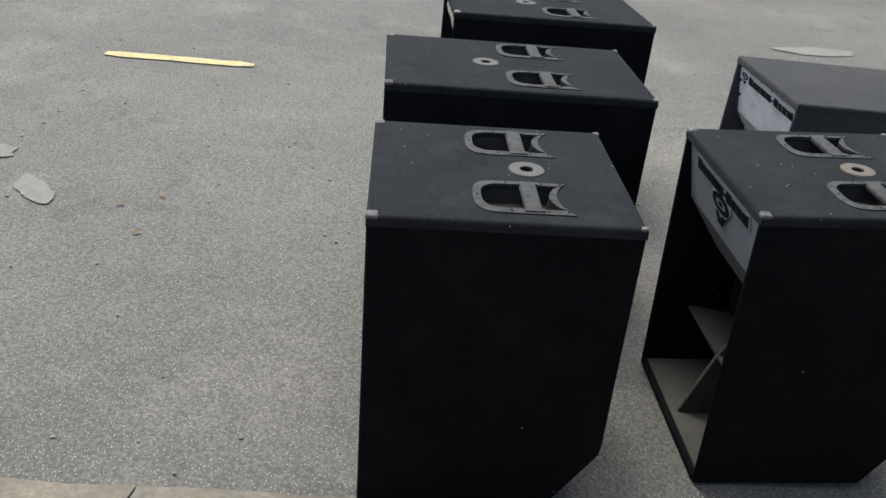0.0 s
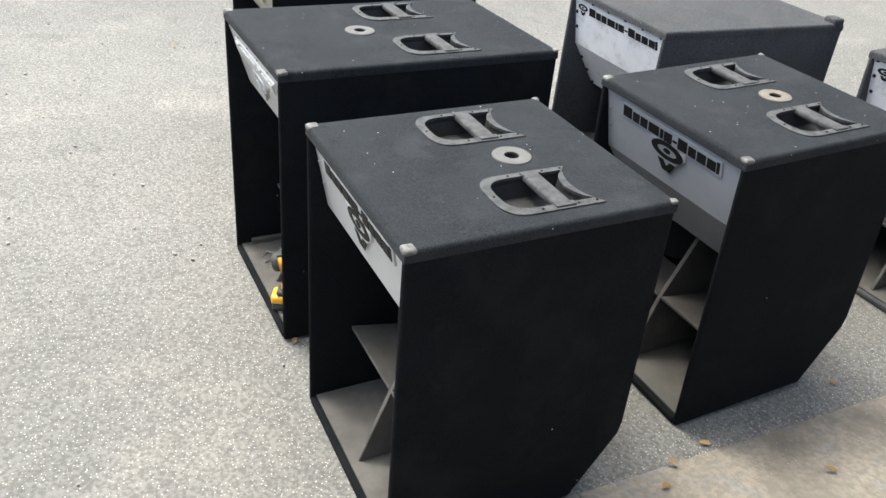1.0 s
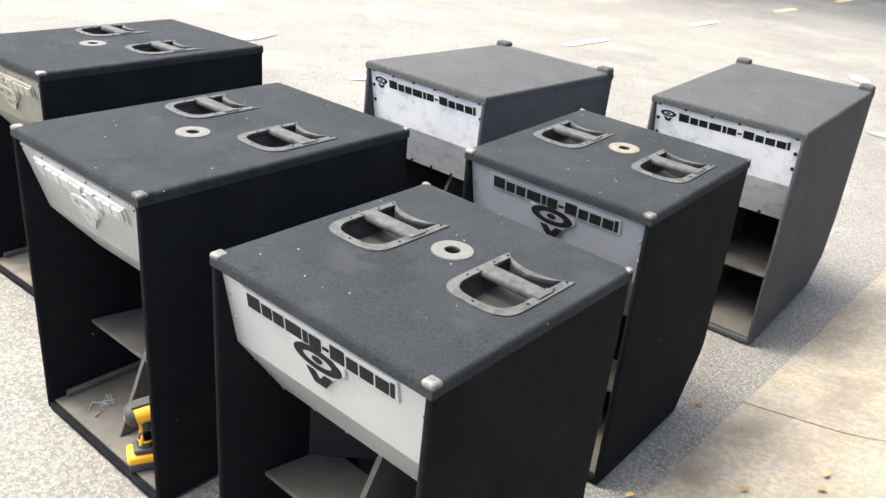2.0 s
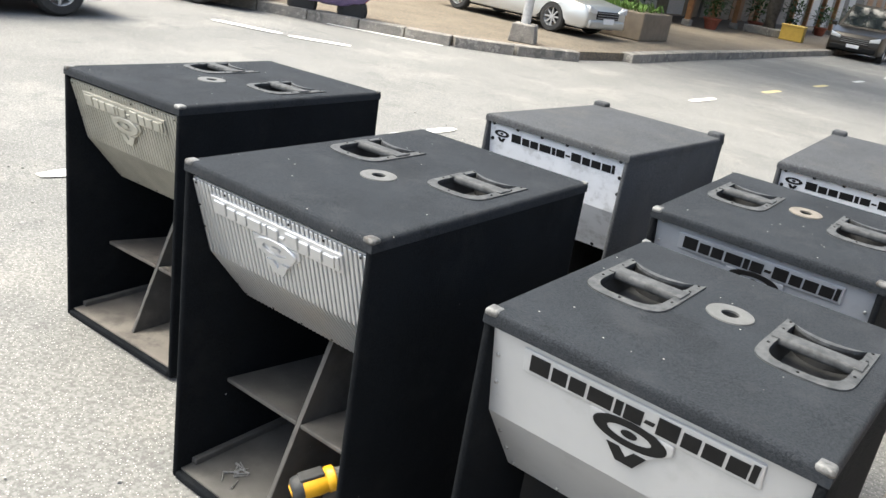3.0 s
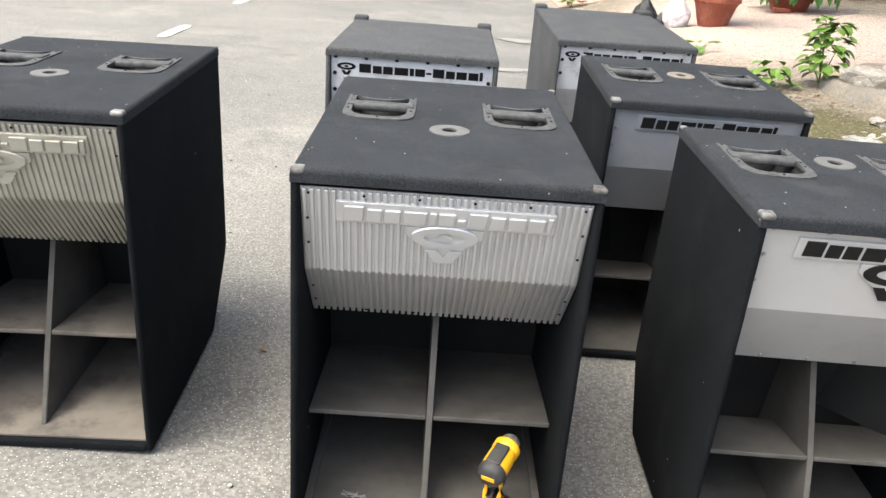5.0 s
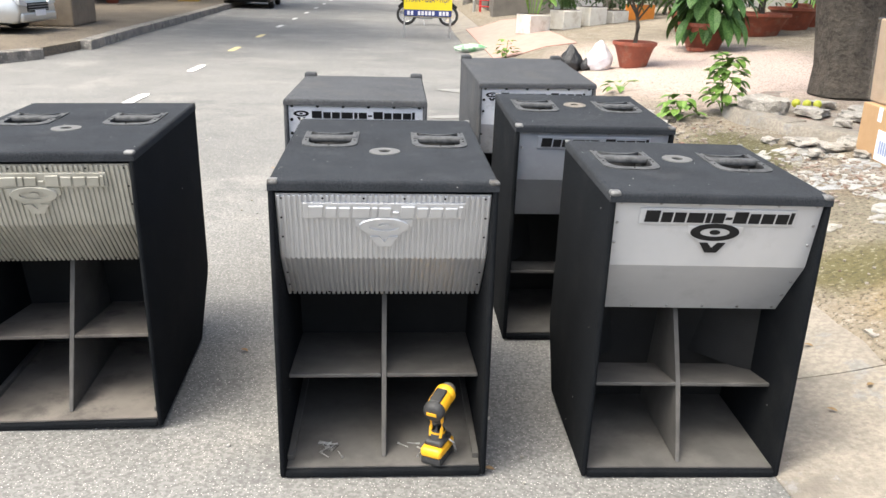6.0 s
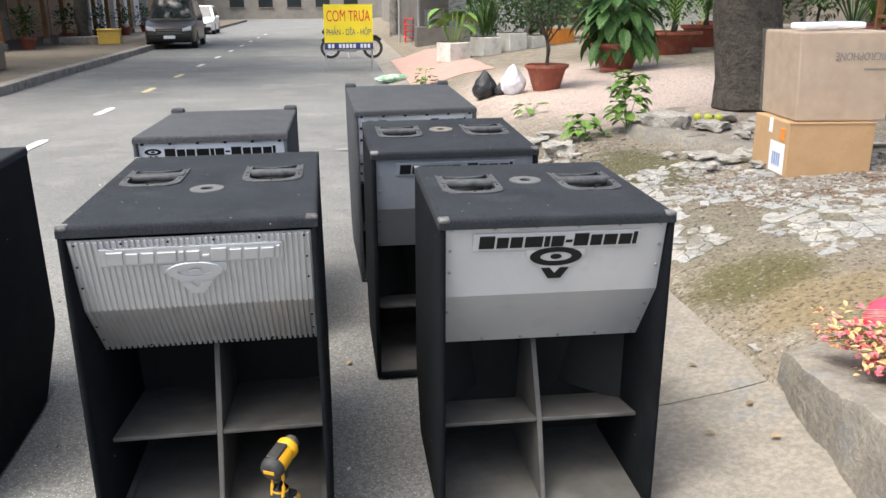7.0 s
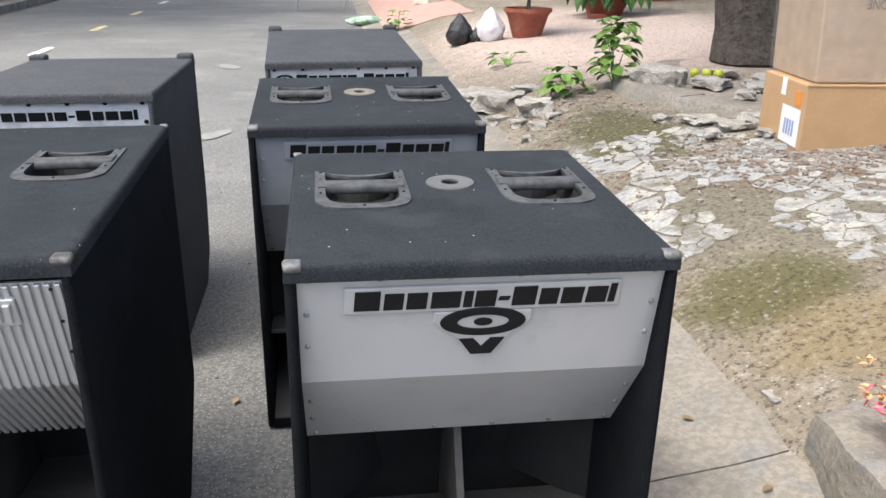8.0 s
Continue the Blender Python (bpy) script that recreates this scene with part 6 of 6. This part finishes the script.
def flowers():
    f = thing("flower_bundle", pose(1.50, 0.24, 0.355, 0, 0, 0), "bundle of dried pink and cream cut flowers on the step", "flowers")
    rnd = random.Random(3)
    st, a, b = bmesh.new(), bmesh.new(), bmesh.new()
    for i in range(85):
        y = rnd.gauss(0.0, 0.11)
        z = 0.015 + 0.1 * rnd.random()
        x0 = rnd.uniform(-0.06, 0.12)
        tip = Vector((x0, y + rnd.uniform(-0.03, 0.03), z))
        root = Vector((0.75, 0.05 + y * 0.3, 0.05 + z * 0.5))
        add_tube(st, [tip, tip.lerp(root, 0.5) + Vector((0, 0, 0.015)), root], [0.0025, 0.003, 0.0035], 5)
        for k in range(6):
            c = tip + Vector((rnd.uniform(-0.03, 0.05), rnd.uniform(-0.02, 0.02), rnd.uniform(-0.006, 0.02)))
            o = Vector((rnd.uniform(-1, 0.3), rnd.uniform(-1, 1), rnd.uniform(-0.3, 0.8))).normalized() * rnd.uniform(0.02, 0.04)
            add_leaf(a if (i + k) % 5 < 3 else b, c, c + o, 0.009, 0.2, 3)
    part("stems", st, STEM, f)
    tagged(part("bloom_cluster", a, PETAL, f), kind="stuff")
    tagged(part("pink_blooms", b, PETAL_PINK, f), kind="stuff")
    bm = bmesh.new()
    bmesh.ops.create_icosphere(bm, subdivisions=4, radius=1.0)
    for v in bm.verts:
        q = v.co.copy()
        k = 1 + 0.18 * noise.noise(q * 2.2) + 0.05 * noise.noise(q * 8)
        v.co = Vector((q.x * 0.22 * k, q.y * 0.16 * k, max(-0.6, q.z) * 0.11 * k))
    tagged(part("plastic_bag", bm, PINK, smooth=True, m=pose(1.93, 0.55, 0.37)), "bright pink plastic bag beside the flowers", "bag")
    bm = lathe([(0, 0), (0.1, 0), (0.135, 0.05), (0.15, 0.16), (0.14, 0.24), (0.12, 0.26), (0.115, 0.25), (0.13, 0.16), (0.0, 0.03)], 28)
    tagged(part("vase", bm, BLACK, smooth=True, m=pose(1.60, -0.1, 0.37)), "dark glazed round vase on the concrete step", "vase")


flowers()

# fallen leaves and grit on the road
rnd = random.Random(9)
bm = bmesh.new()
add_leaf(bm, (-0.02, 0, 0.004), (0.022, 0.0, 0.008), 0.011, 0.1)
finish(bm)
leaf_me = bpy.data.meshes.new("fallen_leaf")
bm.to_mesh(leaf_me)
bm.free()
leaf_me.materials.append(WEAR)
for k in range(42):
    if k < 12:
        x, y = rnd.uniform(0.55, 1.3), rnd.uniform(0.2, 3.5)
        z = 0.016 + 0.128 * max(0, (x - 0.66) / 0.74) ** 1.2 if x > 0.66 else 0.0
    else:
        x, y = rnd.uniform(-4, 0.6), rnd.uniform(-2.4, 5)
        z = 0.0
    tagged(part("fallen_leaf", leaf_me, None, m=pose(x, y, z + 0.004, 0, 0, rnd.uniform(0, 360))), "small dry yellow-brown leaf lying on the ground", "leaf", "fallen leaves")
bm = bmesh.new()
for i in range(500):
    x, y = rnd.uniform(-4.5, 0.62), rnd.uniform(-2.6, 6)
    add_rock(bm, (x, y, 0.001), rnd.uniform(0.004, 0.012), i, 0.6, 1)
tagged(part("grit", bm, SLAB), "pale grit scattered over the asphalt", "grit", kind="stuff")


# ---- houses that close the place ----
def house(x0, x1, y0, y1, h, label, material, openings=(), face="y"):
    hs = thing("house", pose(0, 0, 0), label, "house", "houses along the street")
    part("wall", box(x0, x1, y0, y1, -0.2, h, bevel=0.02), material, hs)
    part("roof", box(x0 - 0.3, x1 + 0.3, y0 - 0.3, y1 + 0.3, h + 0.004, h + 0.25, bevel=0.02), CONCRETE_GREY, hs)
    for kind, a, b, z0, z1 in openings:
        mt = {"door": WOOD, "shutter": STEEL, "window": GLASS}[kind]
        if face == "x":
            o = part(kind, box(x1 - 0.05, x1 + 0.02, a, b, z0, z1), mt, hs)
            part("frame", box(x1 - 0.02, x1 + 0.06, a - 0.08, b + 0.08, z1, z1 + 0.1), TAN, o)
            part("sill", box(x1 - 0.02, x1 + 0.09, a - 0.08, b + 0.08, z0 - 0.08, z0), TAN, o)
        else:
            o = part(kind, box(a, b, y0 - 0.02, y0 + 0.05, z0, z1), mt, hs)
            part("frame", box(a - 0.08, b + 0.08, y0 - 0.06, y0 + 0.02, z1, z1 + 0.1), TAN, o)
            part("sill", box(a - 0.08, b + 0.08, y0 - 0.09, y0 + 0.02, z0 - 0.08, z0), TAN, o)
    return hs


def left_houses():
    for k, (y0, y1, h, mt) in enumerate(((16.5, 25.5, 6.8, WALL), (25.8, 35.0, 7.4, TAN), (35.3, 47.0, 6.4, WALL), (47.4, 62.0, 7.0, WALL_GREY), (62.4, 90.0, 7.0, WALL))):
        ops = []
        y = y0 + 0.8
        while y + 2.2 < y1:
            ops += [("shutter" if k % 2 else "door", y, y + 1.5, 0.2, 2.5), ("window", y, y + 1.4, 3.8, 5.2)]
            y += 2.6
        house(-26.0, -14.2, y0, y1, h, "two-storey plastered house along the street", mt, ops, "x")
    # veranda posts, pots and a tree before the houses
    for k in range(9):
        y = 27.0 + 2.2 * k
        p = thing("veranda_post", pose(-11.2, y, 0.15), "varnished wooden veranda post", "post", "veranda posts")
        part("shaft", box(-0.09, 0.09, -0.09, 0.09, 0.0, 2.7, bevel=0.012), WOOD, p)
        part("plinth", box(-0.14, 0.14, -0.14, 0.14, 0.0, 0.22, bevel=0.02), CONCRETE_GREY, p)
        if k % 2 == 0:
            q = pot("potted_shrub", -10.7, y + 0.9, 0.3, 0.38, "leafy shrub in a terracotta pot by the veranda", z=0.15)
            foliage(q, (0, 0, 0.9), (0.5, 0.5, 0.5), 220, 0.18, 0.045, LEAF_DARK, 100 + k)
    part_roof = thing("veranda_roof", pose(-12.6, 36.0, 2.86), "tiled veranda roof on wooden posts", "roof")
    part("slab", box(-1.6, 1.7, -10, 10, 0.0, 0.12, bevel=0.02), TERRACOTTA, part_roof)
    t = thing("tree", pose(-10.0, 31.8, 0.15), "slim street tree with a square concrete foot", "tree")
    part("trunk", tube([(0, 0, 0), (0, 0, 1.0), (0.1, 0, 2.5), (0.2, 0.2, 4.5)], [0.32, 0.27, 0.24, 0.18], 14), BARK, t, smooth=True)
    part("foot", box(-0.75, 0.75, -0.6, 0.6, 0.0, 0.28, bevel=0.03), CONCRETE_GREY, t)
    # leaves added above the view, spread wide to darken the far road
    foliage(t, (1.5, 0.2, 7.0), (6.5, 8.0, 1.6), 2200, 0.45, 0.2, LEAF, 140, "crown")
    c = thing("yellow_crate", pose(-8.9, 31.2, 0.15, 0, 0, 8), "yellow plastic crate on the pavement", "crate")
    part("crate", box(-0.4, 0.4, -0.28, 0.28, 0, 0.5, bevel=0.03), mat("ochre plastic", (0.55, 0.36, 0.06), 0.55, second=(0.48, 0.31, 0.05), scale=9), c)
    part("lid", box(-0.42, 0.42, -0.3, 0.3, 0.5, 0.56, bevel=0.02), mat("ochre lid", (0.6, 0.42, 0.1), 0.55, second=(0.52, 0.36, 0.08), scale=9), c)
    # tall planter with a tree trunk near the corner
    p = thing("planter", pose(-9.4, 17.6, 0.15, 0, 0, 4), "tan rendered planter with a tree trunk and grass", "planter")
    part("wall", box(-1.5, 1.45, -0.9, 0.9, 0.0, 0.62, bevel=0.03), TAN, p)
    part("trunk", tube([(-0.35, 0, 0.6), (-0.35, 0, 1.4), (-0.3, 0, 3.0), (-0.3, 0.1, 5.0)], [0.5, 0.42, 0.36, 0.3], 16), TAN, p, smooth=True)
    bm = bmesh.new()
    rnd = random.Random(77)
    for i in range(500):
        x, y = rnd.uniform(-1.4, 1.35), rnd.uniform(-0.85, 0.85)
        a = rnd.uniform(0, 6.28)
        add_leaf(bm, (x, y, 0.6), (x + 0.12 * math.cos(a), y + 0.12 * math.sin(a), 0.72 + 0.18 * rnd.random()), 0.02, 0.3)
    part("grass", bm, LEAF_BRIGHT, p)
    # unseen leaf mass, added to shade the far corner and its pavement
    foliage(p, (1.5, 0.1, 6.6), (6.5, 6.5, 1.4), 1900, 0.6, 0.16, LEAF, 141, "crown")
    for k in range(5):
        motor_y = 20.5 + 1.1 * k
        q = pot("potted_shrub", -12.6, motor_y + 1, 0.3, 0.4, "leafy shrub in a terracotta pot by the houses", z=0.15)
        foliage(q, (0, 0, 0.95), (0.55, 0.55, 0.55), 220, 0.2, 0.05, (LEAF, LEAF_DARK)[k % 2], 150 + k)


left_houses()


def right_houses():
    house(2.1, 16.0, 24.2, 34.0, 6.5, "grimy plastered shop house behind the plants", WALL_GREY, [("shutter", 3.0, 5.4, 0.4, 2.8), ("window", 6.2, 8.0, 1.2, 2.8), ("shutter", 9.0, 12.0, 0.5, 3.0), ("window", 3.2, 5.0, 4.0, 5.4)])
    house(2.6, 16.0, 34.4, 60.0, 6.5, "plain plastered house further down the street", WALL, [])
    house(14.5, 24.0, -14.0, 24.0, 6.5, "plain plastered house along the pavement", WALL, [])
    house(-90.0, 16.0, 92.0, 100.0, 8.0, "pale houses closing the end of the street", WALL, [("window", -12 + 3 * k, -10.5 + 3 * k, 1.2, 2.8) for k in range(5)])
    p = thing("utility_pole", pose(1.85, 33.0, 0.2), "grey concrete utility pole at the kerb", "pole")
    part("shaft", lathe([(0.2, 0), (0.18, 3), (0.15, 8), (0, 8)], 16), CONCRETE_GREY, p, smooth=True)
    p = thing("steel_post", pose(1.7, 27.5, 0.2), "thin grey steel post at the kerb", "post")
    part("shaft", lathe([(0.05, 0), (0.05, 3.2), (0, 3.2)], 12), STEEL, p, smooth=True)
    p = thing("steel_pot", pose(2.45, 23.2, 0.9), "dented aluminium pot on a grimy stall", "pot")
    part("bowl", lathe([(0, 0), (0.26, 0), (0.29, 0.05), (0.29, 0.48), (0.31, 0.5), (0.28, 0.5), (0.27, 0.06)], 24), CHROME, p, smooth=True)
    s = thing("stall", pose(2.5, 23.3, 0.28), "grimy food stall counter under a blue tarpaulin", "stall")
    part("counter", box(-0.6, 1.2, -0.35, 0.4, 0.0, 0.62, bevel=0.02), WALL_GREY, s)
    for x, y in ((-0.55, -0.3), (1.15, -0.3)):
        part("leg", tube([(x, y, 0.6), (x, y, 2.3)], 0.02, 8), STEEL, s)
    bm = bmesh.new()
    g = [[bm.verts.new((-0.75 + 0.15 * i, -0.6 + 0.15 * j, 1.75 + 0.05 * j + 0.06 * math.sin(i * 1.3) * math.cos(j))) for j in range(9)] for i in range(15)]
    for i in range(14):
        for j in range(8):
            bm.faces.new((g[i][j], g[i + 1][j], g[i + 1][j + 1], g[i][j + 1]))
    bmesh.ops.solidify(bm, geom=list(bm.faces), thickness=0.01)
    part("tarpaulin", bm, BLUE_TARP, s, smooth=True)
    for k in range(4):
        c = thing("stool", pose(2.0, 26.6, 0.3 + 0.2 * k), "stacked red plastic stool", "stool", "stacked stools")
        part("seat", box(-0.2, 0.2, -0.2, 0.2, 0.16, 0.19, bevel=0.01), SIGN_RED, c)
        for x in (-0.17, 0.17):
            for y in (-0.17, 0.17):
                part("leg", box(x - 0.02, x + 0.02, y - 0.02, y + 0.02, 0.0, 0.17), SIGN_RED, c)
    r = thing("wooden_rack", pose(8.9, 9.9, pave_z(8.9, 9.9), 0, 0, -10), "varnished wooden rack standing behind the cartons", "rack")
    for z in (0.15, 0.55, 0.95):
        part("shelf", box(-1.0, 1.0, -0.25, 0.25, z, z + 0.05, bevel=0.006), WOOD, r)
    for x in (-0.97, 0.97):
        for y in (-0.22, 0.22):
            part("post", box(x - 0.04, x + 0.04, y - 0.04, y + 0.04, 0.0, 1.1, bevel=0.006), WOOD, r)
    xs, ys = steps((1.0, 2.5, 8)), steps((13.2, 21.0, 24))
    sheet("brick_paving", xs, ys, lambda x, y: pave_z(x, y) + 0.02, TILE, "pink brick paving beside the kerb", "paving", 0.1)


right_houses()
